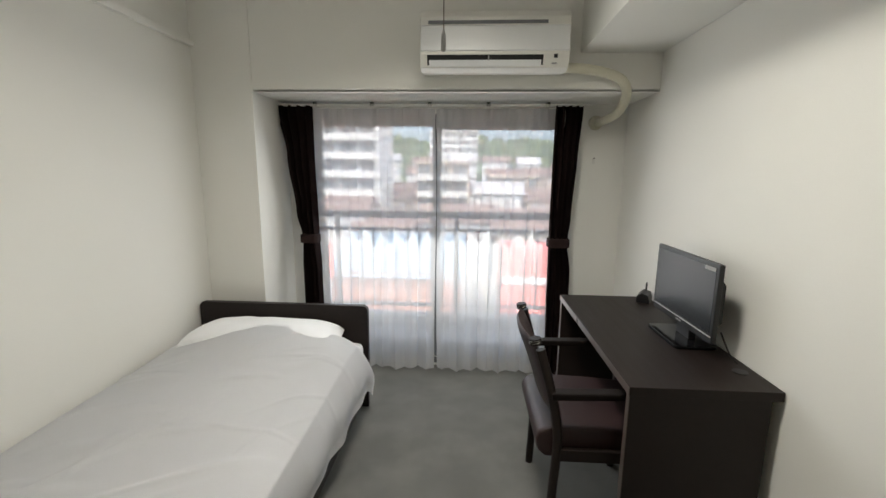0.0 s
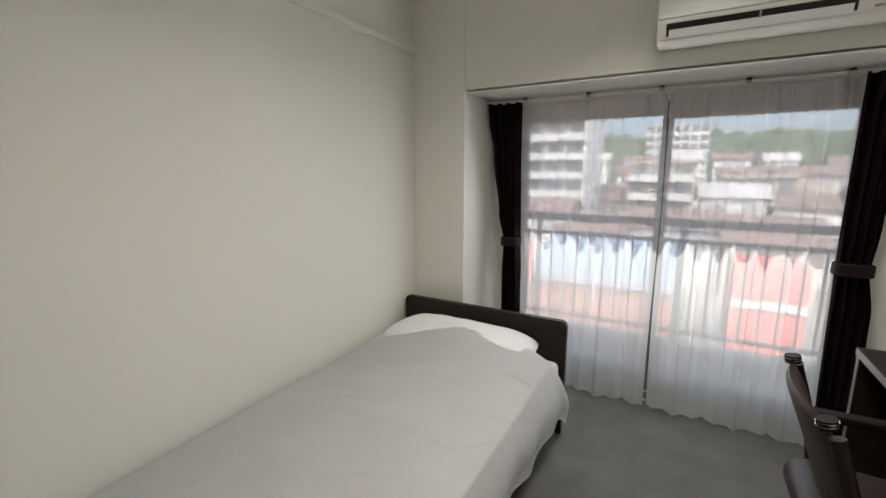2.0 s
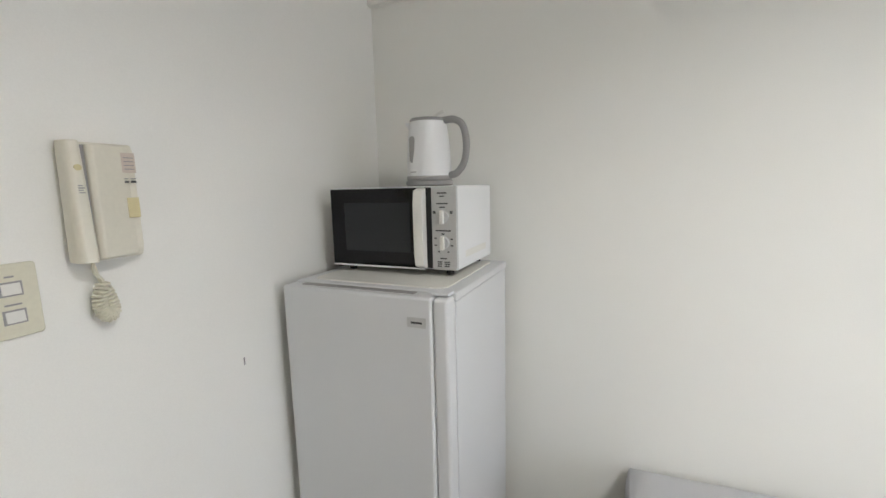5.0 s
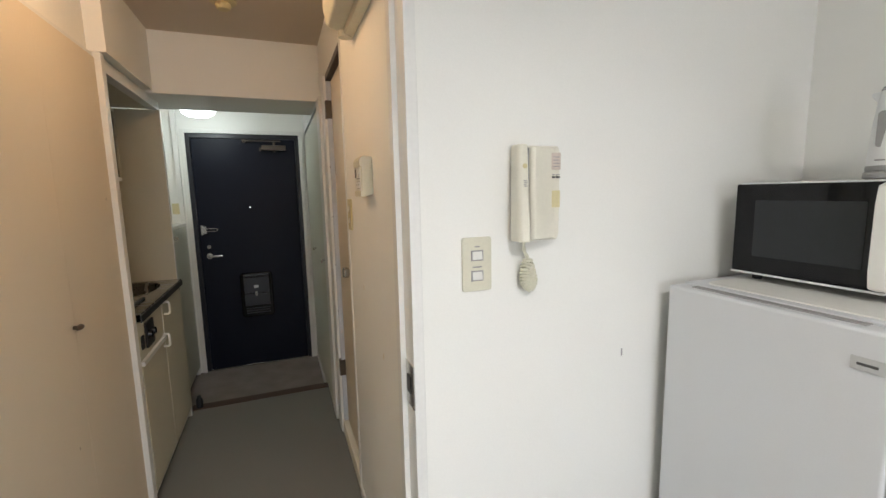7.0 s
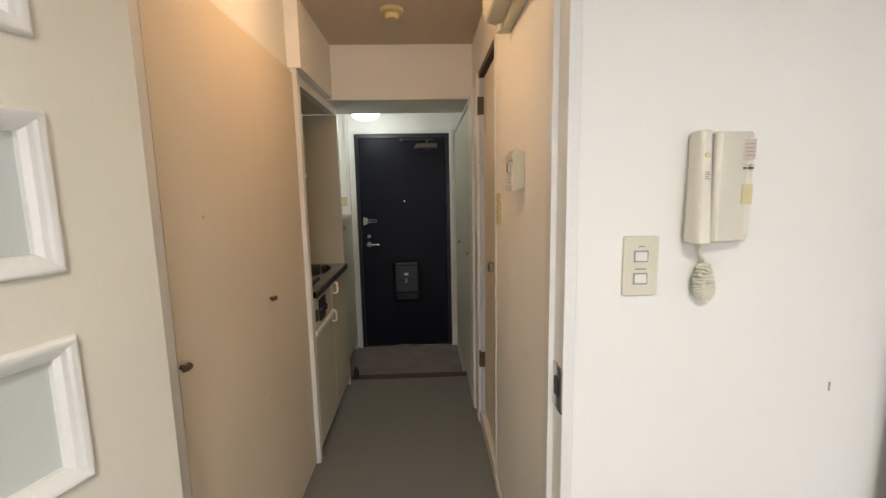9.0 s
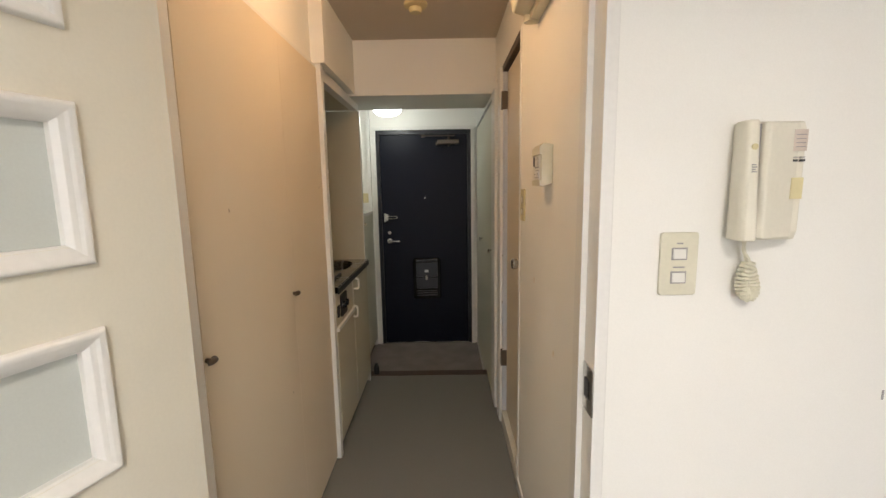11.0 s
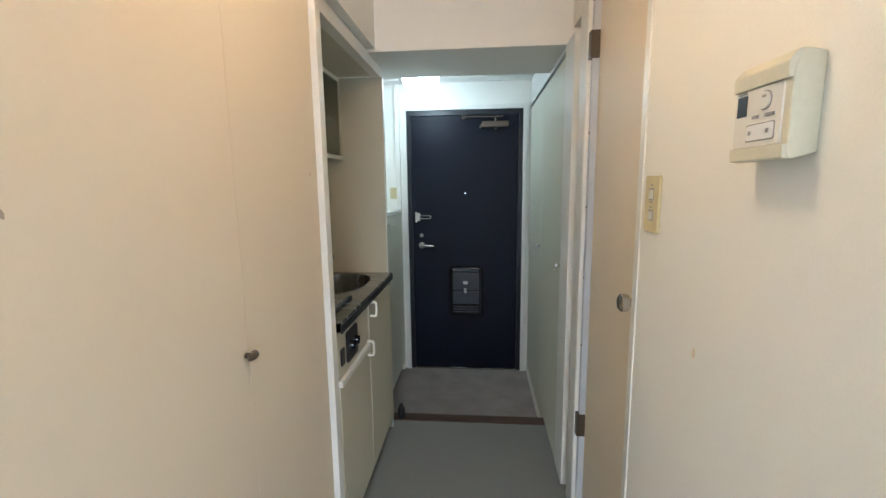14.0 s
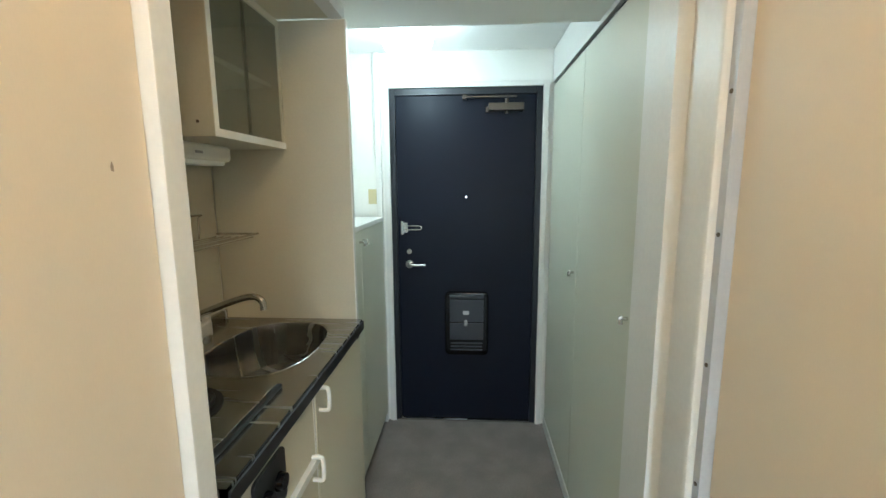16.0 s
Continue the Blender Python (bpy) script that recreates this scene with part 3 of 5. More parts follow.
def pillow_f(s):
    def f(u, v):
        a, b = 2 * u - 1, 2 * v - 1
        h = max(0.0, (1 - a ** 4)) ** 0.5 * max(0.0, (1 - b ** 4)) ** 0.5
        return (-0.715 + 0.40 * a * (1 - 0.05 * b * b), 2.075 + 0.185 * b * (1 - 0.06 * a * a), 0.485 + s * 0.085 * h + 0.006 * noise.noise((a * 4, b * 4, s)) * h)
    return f


pb = b_sheet(30, 18, pillow_f(1))
part("case", pb, "linen", pil, smooth=180)
part("case", b_sheet(30, 18, pillow_f(-0.85)), "linen", pil, smooth=180)

duvet = thing("duvet", "rumpled white duvet spread over the bed", "duvet", (-0.70, 1.2, 0.41))


rnd = random.Random(12)
CREASES = []
for _ in range(64):
    cx, cy = rnd.uniform(BX0 + 0.1, BX1), rnd.uniform(0.35, 1.9)
    ca = math.atan2(1.0 - 0.35 * (cy - 0.4), 0.95) + rnd.gauss(0, 0.34)
    CREASES.append((cx, cy, math.cos(ca), math.sin(ca), rnd.uniform(0.10, 0.36), rnd.choice((0.008, 0.011, 0.016, 0.03)), rnd.uniform(0.003, 0.008)))


def duvet_top(x, y):
    """Height of the duvet over the mattress."""
    t = (y - BY0) / (BY1 - BY0)
    c = max(0.0, min(1.0, (x - BX0) / (BX1 - BX0)))
    dome = math.sin(math.pi * (0.03 + 0.87 * c))
    h = 0.425 + 0.015 * math.sin(3 * t) + 0.022 * dome + dome * (0.10 * math.exp(-((y - 1.98) / 0.26) ** 2) + 0.03 * math.exp(-((y - 1.55) / 0.25) ** 2)) + 0.02 * t
    h += 0.007 * noise.noise((x * 2.5, y * 1.8, 0.3))
    g = min(1.0, max(0.25, (y - 0.4) / 0.9))
    for px, py, ca, sa, ln, wd, amp in CREASES:
        q = (y - py) * ca - (x - px) * sa
        if abs(q) < 3 * wd + 0.03:
            p = (x - px) * ca + (y - py) * sa
            if abs(p) < ln:
                q += 0.05 * p * p / ln + 0.012 * noise.noise((p * 6, py * 9, 4.0))
                h += amp * math.exp(-(q / wd) ** 2) * (1 - (p / ln) ** 2) ** 2
    return h


def duvet_f(u, v):
    y = BY0 - 0.02 + v * (2.13 - BY0 + 0.03)
    y += 0.02 * math.sin(9 * u) * v
    w = BX1 - BX0
    c = u * 1.30
    over = max(0.0, c - 0.985)
    x = BX0 - 0.006 + min(c, 0.985) * (w + 0.005)
    z = duvet_top(x, min(y, 2.02))
    e = (x - (BX1 - 0.13)) / 0.13
    if e > 0:
        z -= 0.045 * e * e
    if over > 0:
        k = over / 0.315
        drop = (0.22 + 0.04 * noise.noise((0, y * 3, 2)) + 0.03 * v) * k
        z -= drop
        x += (0.03 + 0.075 * max(0, v - 0.35) ** 1.5) * math.sin(min(1, k * 1.2) * 2.0) + 0.022 * noise.noise((y * 7.5, k * 1.2, 5)) * k
    wl = max(0.0, 0.07 - c) / 0.07
    z -= 0.05 * wl * wl
    ft = max(0.0, 0.045 - v) / 0.045
    z -= 0.19 * ft ** 1.4
    if ft > 0:
        y = BY0 - 0.012 - 0.012 * math.sin(ft * 3)
    hd = max(0.0, v - 0.955) / 0.045
    z -= 0.05 * hd * hd
    return (x, y, z)


part("cover", b_sheet(190, 250, duvet_f, 0.012), "linen", duvet, smooth=180)

# ---- desk, television, small black speaker, chair ----
desk = thing("desk", "dark wenge desk against the wall", "desk", (1.1, 1.8, 0))
KX, KY0, KY1, KZ = 0.871, 1.278, 2.32, 0.702
part("desktop", b_box((KX, KY0, KZ - 0.032), (XR - 0.004, KY1, KZ), 0.003), "darkwood", desk)
part("edge_band", b_box((KX - 0.002, KY0 + 0.003, KZ - 0.03), (KX, KY1 - 0.003, KZ - 0.003), 0.0006), "deskedge", desk)
for y in (KY0 + 0.004, KY1 - 0.034):
    part("side_panel", b_box((KX + 0.004, y, 0), (XR - 0.035, y + 0.03, KZ - 0.032), 0.002), "darkwood", desk)
    part("panel_edge", b_box((KX + 0.002, y + 0.002, 0.002), (KX + 0.004, y + 0.028, KZ - 0.034), 0.0004), "deskedge", desk)
part("back_panel", b_box((XR - 0.06, KY0 + 0.034, 0.30), (XR - 0.04, KY1 - 0.034, KZ - 0.032), 0.002), "darkwood", desk)
part("cable_grommet", b_cyl((1.285, 1.414, KZ - 0.001), (1.285, 1.414, KZ + 0.003), 0.024), "black", desk)

tv = thing("television", "small black flat television on the desk", "television", (1.237, 1.722, KZ), rz=91)
TW, TZ0, TZ1 = 0.232, 0.062, 0.355
tb = part("bezel", b_box((-TW, 0.0, TZ0), (TW, 0.02, TZ1), 0.005), "black", tv)
part("screen", b_box((-TW + 0.016, 0.0195, TZ0 + 0.04), (TW - 0.016, 0.0215, TZ1 - 0.016)), "screen", tb)
part("trim_strip", b_box((-TW + 0.006, 0.0200, TZ0 + 0.026), (TW - 0.006, 0.0225, TZ0 + 0.030)), "silver", tb)
part("logo_bar", b_box((-0.02, 0.0201, TZ0 + 0.012), (0.02, 0.0208, TZ0 + 0.018)), "grey", tb)
part("sticker", b_box((-TW + 0.018, 0.0212, TZ1 - 0.03), (-TW + 0.085, 0.0222, TZ1 - 0.016)), "grey", tb)
part("back_shell", b_prism([(-0.05, TZ0 + 0.06), (-0.05, TZ1 - 0.09), (0.0, TZ1 - 0.02), (0.0, TZ0 + 0.01)], 0, -TW + 0.06, TW - 0.03, 0.006), "black", tv)
part("neck", b_box((-0.05, -0.03, 0.01), (0.05, 0.0, TZ0 + 0.04), 0.004), "black", tv)
part("stand", b_prism(round_rect(-0.13, 0.13, -0.075, 0.085, 0.02), 2, 0, 0.014, 0.004), "blackgloss", tv)
part("power_cable", b_tube(smooth_path([(-0.2, -0.03, 0.1), (-0.235, -0.05, 0.03), (-0.25, -0.07, 0.004)]), 0.003, 8), "black", tv)

spk = thing("desk_gadget", "small black desk gadget with a looped cable", "gadget", (1.292, 2.235, KZ), rz=60)
part("case", b_prism([(-0.032, 0), (0.032, 0), (0.036, 0.03), (0.012, 0.055), (-0.022, 0.045)], 0, -0.055, 0.055, 0.006), "black", spk)
part("cable_loop", b_tube([(0.03 + 0.012 * math.cos(a), 0.0, 0.072 + 0.022 * math.sin(a)) for a in [k * 0.42 for k in range(16)]], 0.003, 8), "black", spk)

chair = thing("desk_chair", "dark wood armchair with maroon leatherette seat", "chair", (0.80, 1.625, 0), rz=0)
# local: x towards the desk, y along it
HW = 0.235
for s in (-1, 1):
    part("front_leg", b_prism([(0.23, 0), (0.26, 0), (0.268, 0.60), (0.228, 0.60)], 1, s * HW - 0.015, s * HW + 0.015, 0.005), "darkwood", chair)
    bl = part("back_leg", b_tube(smooth_path([(-0.135, s * HW, 0.0), (-0.125, s * HW, 0.25), (-0.118, s * HW, 0.44), (-0.145, s * HW, 0.6), (-0.192, s * (HW - 0.012), 0.765)]), 0.017, 10), "darkwood", chair)
    part("armrest", b_prism([(-0.15, 0.592), (0.24, 0.606), (0.275, 0.612), (0.272, 0.632), (-0.15, 0.62)], 1, s * HW - 0.024, s * HW + 0.024, 0.008), "armwood", chair)
    part("side_rail", b_box((-0.12, s * HW - 0.011, 0.355), (0.24, s * HW + 0.011, 0.40), 0.003), "darkwood", chair)
part("front_rail", b_box((0.235, -HW, 0.35), (0.258, HW, 0.40), 0.003), "darkwood", chair)
part("seat", b_prism([(-0.155, 0.345), (0.255, 0.352), (0.28, 0.38), (0.282, 0.425), (0.262, 0.452), (0.1, 0.462), (-0.12, 0.47), (-0.175, 0.455), (-0.192, 0.42), (-0.182, 0.37)], 1, -HW + 0.022, HW - 0.022, 0.016), "leather", chair, "maroon leatherette padded seat")


def back_pad(s):
    def f(u, v):
        a, b = 2 * u - 1, 2 * v - 1
        z = 0.49 + 0.30 * v
        lean = -0.105 - 0.10 * v ** 1.3 - 0.035 * (1 - a * a)
        puff = 0.018 * (max(0, 1 - a ** 6) * max(0, 1 - b ** 6)) ** 0.5
        return (lean + s * puff, (HW - 0.02) * a * (1 - 0.05 * v), z - 0.012 * a * a * v)
    return f


bp = b_sheet(24, 24, back_pad(1))
part("backrest", bp, "leather", chair, "maroon leatherette curved backrest", smooth=180)
part("backrest_shell", b_sheet(24, 24, back_pad(-1)), "leather", chair, smooth=180)
for s in (-1, 1):
    c = part("corner_clip", b_cyl((-0.205, s * (HW - 0.035), 0.775), (-0.209, s * (HW - 0.035), 0.797), 0.021, n=14), "armwood", chair)
    part("clip_band", b_cyl((-0.2062, s * (HW - 0.035), 0.782), (-0.2072, s * (HW - 0.035), 0.7855), 0.0222, n=14), "chrome", c)
    part("clip_band", b_cyl((-0.2076, s * (HW - 0.035), 0.790), (-0.2082, s * (HW - 0.035), 0.793), 0.0222, n=14), "chrome", c)

# ---- fridge, microwave, kettle ----
fr = thing("fridge", "white upright fridge in the corner", "fridge", (-0.87, -0.345, 0))
FX0, FX1, FY0, FY1, FZ = -1.125, -0.665, -0.592, -0.094, 1.108
part("cabinet", b_box((FX0, FY0 + 0.003, 0.02), (FX1, FY1 - 0.003, FZ - 0.022), 0.006), "fridge", fr)
part("top", b_box((FX0 - 0.003, FY0, FZ - 0.022), (FX1 + 0.004, FY1, FZ), 0.006), "fridge", fr)
part("top_tray", b_prism(round_rect(FX0 + 0.03, FX1 - 0.02, FY0 + 0.04, FY1 - 0.04, 0.03), 2, FZ - 0.001, FZ + 0.003, 0.001), "offwhite", fr)
fd = part("door", b_box((FX1 + 0.008, FY0 + 0.002, 0.06), (-0.604, FY1 - 0.042, FZ - 0.003), 0.008, 3), "fridge", fr)
part("door_side_strip", b_box((FX1 + 0.006, FY1 - 0.042, 0.06), (-0.608, FY1 - 0.001, FZ - 0.004), 0.010, 3), "fridge", fr)
part("hinge_cover", b_box((FX1 + 0.0, FY1 - 0.05, FZ - 0.002), (-0.625, FY1 - 0.006, FZ + 0.006), 0.003), "fridge", fr)
part("badge", b_box((-0.6045, -0.20, 1.030), (-0.602, -0.150, 1.055), 0.001), "silver", fd, "small silver badge")
part("badge_text", b_box((-0.6022, -0.190, 1.040), (-0.6014, -0.160, 1.045)), "ink", fd)
part("door_top_groove", b_box((-0.65, FY0 + 0.05, FZ - 0.006), (-0.63, FY1 - 0.1, FZ - 0.001)), "grey", fd)
for x in (FX0 + 0.03, FX1 - 0.05):
    for y in (FY0 + 0.04, FY1 - 0.07):
        part("foot", b_cyl((x, y, 0), (x, y, 0.025), 0.016, n=12), "black", fr)

mw = thing("microwave", "white microwave oven with black door on the fridge", "microwave oven", (-0.965, -0.357, FZ + 0.003))
QX0, QX1, QY0, QY1, QZ0, QZ1 = -1.118, -0.812, -0.565, -0.147, 1.130, 1.367
part("casing", b_box((QX0, QY0, QZ0), (QX1 - 0.006, QY1, QZ1), 0.005), "white", mw)
md = part("door", b_box((QX1 - 0.006, QY0 + 0.002, QZ0 + 0.004), (QX1 + 0.010, -0.245, QZ1 - 0.004), 0.003), "blackgloss", mw, "glossy black microwave door")
part("door_window", b_box((QX1 + 0.009, -0.512, 1.178), (QX1 + 0.0112, -0.287, 1.322)), "screen", md)
part("door_trim", b_box((QX1 - 0.004, QY0 + 0.001, QZ0), (QX1 + 0.0105, -0.246, QZ0 + 0.005), 0.001), "white", md)
part("door_handle", b_prism([(QX1 + 0.004, QZ0 + 0.004), (QX1 + 0.028, QZ0 + 0.012), (QX1 + 0.034, QZ0 + 0.05), (QX1 + 0.034, QZ1 - 0.05), (QX1 + 0.028, QZ1 - 0.012), (QX1 + 0.004, QZ1 - 0.004)], 1, -0.268, -0.238, 0.004), "offwhite", md, "white bar handle")
mp_ = part("control_panel", b_box((QX1 - 0.006, -0.222, QZ0 + 0.002), (QX1 + 0.008, QY1, QZ1 - 0.002), 0.003), "silver", mw, "grey control panel with two dials")
part("panel_gap", b_box((QX1 - 0.006, -0.245, QZ0 + 0.004), (QX1 + 0.002, -0.222, QZ1 - 0.004)), "black", mw)
for z in (1.281, 1.209):
    kb = part("dial", b_cyl((QX1 + 0.007, -0.187, z), (QX1 + 0.014, -0.187, z), 0.019, 0.017), "silver", mp_)
    part("dial_grip", b_box((QX1 + 0.012, -0.193, z - 0.019), (QX1 + 0.024, -0.181, z + 0.019), 0.003), "offwhite", kb)
for y0, y1, z in ((-0.203, -0.175, 1.347), (-0.196, -0.182, 1.338), (-0.206, -0.172, 1.318), (-0.196, -0.180, 1.308), (-0.217, -0.209, 1.296), (-0.217, -0.208, 1.292), (-0.166, -0.157, 1.296), (-0.166, -0.158, 1.292), (-0.209, -0.164, 1.243), (-0.192, -0.183, 1.234), (-0.214, -0.207, 1.222), (-0.165, -0.158, 1.220), (-0.214, -0.206, 1.202), (-0.165, -0.157, 1.202), (-0.204, -0.198, 1.184), (-0.175, -0.169, 1.184), (-0.197, -0.178, 1.165), (-0.206, -0.192, 1.155), (-0.185, -0.168, 1.155), (-0.206, -0.192, 1.149), (-0.185, -0.168, 1.149), (-0.206, -0.194, 1.143), (-0.185, -0.17, 1.143)):
    part("print", b_box((QX1 + 0.0078, y0, z - 0.0018), (QX1 + 0.0087, y1, z + 0.0018)), "ink", mp_)
part("side_vent", b_box((QX0 + 0.06, QY1 - 0.001, QZ0 + 0.03), (QX1 - 0.06, QY1 + 0.0008, QZ0 + 0.05)), "offwhite", mw)
for x in (QX0 + 0.03, QX1 - 0.04):
    for y in (QY0 + 0.04, QY1 - 0.04):
        part("foot", b_cyl((x, y, FZ), (x, y, QZ0 + 0.002), 0.012, n=10), "black", mw)

kt = thing("electric_kettle", "white plastic kettle with grey handle and base", "kettle", (-0.93, -0.283, QZ1), rz=0)
part("base", b_lathe([(0.064, 0.0), (0.072, 0.003), (0.072, 0.014), (0.068, 0.018)], n=36), "grey", kt, "grey round power base")
kb_ = part("body", b_lathe([(0.064, 0.019), (0.068, 0.024), (0.0675, 0.06), (0.064, 0.12), (0.0585, 0.17), (0.055, 0.188), (0.054, 0.192)], n=40), "white", kt)
part("collar", b_lathe([(0.067, 0.018), (0.0692, 0.02), (0.069, 0.028), (0.068, 0.03)], n=36), "grey", kb_)
part("lid", b_lathe([(0.0545, 0.190), (0.0555, 0.194), (0.053, 0.199), (0.03, 0.203), (0.001, 0.204)], n=36), "grey", kt)
part("handle", b_tube(smooth_path([(0.0, 0.05, 0.192), (0.0, 0.085, 0.192), (0.0, 0.112, 0.172), (0.0, 0.122, 0.12), (0.0, 0.115, 0.07), (0.0, 0.092, 0.038), (0.0, 0.066, 0.030)], 6), 0.0105, 12), "grey", kt, "grey loop handle")
part("lid_lever", b_tube(smooth_path([(0.0, 0.018, 0.200), (0.0, 0.03, 0.210), (0.0, 0.052, 0.219)], 5), 0.0045, 8), "offwhite", kt)
part("water_gauge", b_prism([(-0.026 + p[0], 0.107 + p[1]) for p in round_rect(-0.0085, 0.0085, -0.038, 0.038, 0.008)], 0, 0.052, 0.0622, 0.001), "grey", kt, "grey see-through water gauge")
part("logo_bar", b_box((0.060, -0.03, 0.040), (0.0668, -0.012, 0.043)), "grey", kt)
part("spout", b_prism([(-0.045, 0.15), (-0.072, 0.186), (-0.07, 0.192), (-0.03, 0.192)], 0, -0.016, 0.016, 0.004), "white", kt)

# ---- hall door leaf, intercom, switches ----
door = tagged(thing("hall_door", "open cream door with frosted glass panes", "door", (0.868, -0.598, 0), rz=-18))
# local: y runs from the hinge to the free edge, x away from the camera side
DW, DT = 0.77, 0.036
ZP = [0.255, 0.588, 0.921, 1.254, 1.587]
Y0, Y1, PH = 0.151, 0.635, 0.235
spans = [((0, 0, 0.008), (DT, Y0 + 0.02, 1.965)), ((0, Y1 - 0.02, 0.008), (DT, DW, 1.965))]
edges = [0.008] + [z for p in ZP for z in (p + 0.02, p + PH - 0.02)] + [1.965]
spans += [((0, Y0 + 0.02, a), (DT, Y1 - 0.02, b)) for a, b in zip(edges[::2], edges[1::2])]
lf = part("leaf", b_boxes(*spans), "leaf", door)
# moulding section: inset from the outer edge, then depth across the leaf
half = [(0.0, 0.004), (0.0, -0.005), (0.003, -0.010), (0.007, -0.0115), (0.013, -0.010), (0.017, -0.006), (0.024, -0.004), (0.031, 0.004)]
MOULD = half + [(d, DT - x) for d, x in reversed(half)]


def b_ring(y0, y1, z0, z1, section):
    """A mitred frame: the section swept round an upright rectangle."""
    bm = bmesh.new()
    rows = [[bm.verts.new((x, y, z)) for y, z in ((y0 + d, z0 + d), (y1 - d, z0 + d), (y1 - d, z1 - d), (y0 + d, z1 - d))] for d, x in section]
    for a, b in zip(rows, rows[1:] + rows[:1]):
        for k in range(4):
            bm.faces.new((a[k], a[(k + 1) % 4], b[(k + 1) % 4], b[k]))
    bmesh.ops.recalc_face_normals(bm, faces=bm.faces)
    return bm


for z in ZP:
    z -= 0.008
    bm = b_ring(Y0, Y1, z, z + PH, MOULD)
    fm = part("pane_moulding", bm, "trim", door)
    part("pane", b_box((DT / 2 - 0.003, Y0 + 0.025, z + 0.025), (DT / 2 + 0.003, Y1 - 0.025, z + PH - 0.025)), "frost", fm, "frosted glass pane")
part("hinge_plate", b_boxes(((-0.004, -0.012, 0.20), (0.004, 0.004, 0.29)), ((-0.004, -0.012, 1.70), (0.004, 0.004, 1.79))), "chrome", door)
part("lever_handle", b_tube(smooth_path([(-0.001, DW - 0.06, 0.95), (-0.045, DW - 0.06, 0.95), (-0.05, DW - 0.09, 0.95), (-0.05, DW - 0.17, 0.948)]), 0.009, 10), "chrome", door)

ic = thing("intercom", "ivory wall intercom phone with coiled cord", "intercom", (-0.19, YB, 1.35))
part("base", b_prism([(YB, 1.245), (YB + 0.028, 1.245), (YB + 0.034, 1.262), (YB + 0.034, 1.445), (YB + 0.028, 1.458), (YB, 1.458)], 0, -0.262, -0.152, 0.004), "phone", ic)
part("front", b_prism([(-0.250, YB + 0.034), (-0.196, YB + 0.050), (-0.184, YB + 0.053), (-0.176, YB + 0.046), (-0.176, YB + 0.03), (-0.250, YB + 0.03)], 2, 1.250, 1.454, 0.003), "phone", ic)
hb_ = b_prism([(-0.169, YB + 0.020), (-0.150, YB + 0.012), (-0.145, YB + 0.018), (-0.145, YB + 0.040), (-0.150, YB + 0.049), (-0.164, YB + 0.051), (-0.169, YB + 0.044)], 2, 1.247, 1.459, 0.004)
for v in hb_.verts:
    k = (1.459 - v.co.z) / 0.212
    v.co.y += 0.016 * k * (v.co.y - YB) / 0.05
    v.co.x += 0.006 * k * (v.co.x > -0.16)
hs = part("handset", hb_, "phone", ic, "ivory handset on its cradle")
part("handset_groove", b_box((-0.1765, YB + 0.03, 1.252), (-0.1695, YB + 0.0405, 1.452)), "grey", ic)
part("handset_emblem", b_cyl((-0.157, YB + 0.050, 1.412), (-0.157, YB + 0.0552, 1.412), 0.0055, n=14), "yellow", hs)
for k in range(4):
    part("handset_print", b_box((-0.161 + 0.002 * (k % 2), YB + 0.0520, 1.368 + 0.004 * k), (-0.153, YB + 0.0582, 1.370 + 0.004 * k)), "grey", hs)
part("label", b_box((-0.260, YB + 0.034, 1.405), (-0.236, YB + 0.0385, 1.442)), "paper", ic, "faded pinkish paper label")
for k in range(4):
    part("label_line", b_box((-0.257, YB + 0.038, 1.411 + 0.007 * k), (-0.240, YB + 0.0392, 1.4125 + 0.007 * k)), "grey", ic)
for x in (-0.245, -0.258):
    part("speaker_slot", b_box((x, YB + 0.034, 1.386), (x + 0.007, YB + 0.0395, 1.390)), "ink", ic)
    part("caption_bar", b_box((x, YB + 0.034, 1.393), (x + 0.007, YB + 0.0392, 1.3945)), "grey", ic)
part("call_button", b_box((-0.259, YB + 0.034, 1.320), (-0.238, YB + 0.0395, 1.358), 0.001), "yellow", ic, "yellowed square call button")
cp = smooth_path([(-0.172, YB + 0.03, 1.25), (-0.176, YB + 0.02, 1.225), (-0.186, YB + 0.022, 1.205), (-0.176, YB + 0.024, 1.175), (-0.178, YB + 0.024, 1.148), (-0.19, YB + 0.024, 1.138), (-0.197, YB + 0.024, 1.152), (-0.193, YB + 0.02, 1.180), (-0.184, YB + 0.016, 1.212), (-0.178, YB + 0.012, 1.25)], 30)
coil, ang = [], 0.0
for i, q in enumerate(cp):
    d = (cp[min(i + 1, len(cp) - 1)] - cp[max(i - 1, 0)]).normalized()
    n1 = Vector((0, 1, 0))
    n2 = d.cross(n1).normalized()
    ang += 0.95
    r = 0.0098 if 62 < i < 222 else 0.0
    coil.append(q + r * (n1 * math.cos(ang) + n2 * math.sin(ang)))
part("coiled_cord", b_tube(coil, 0.0030, 6), "ivory", ic, "yellowed coiled cord")


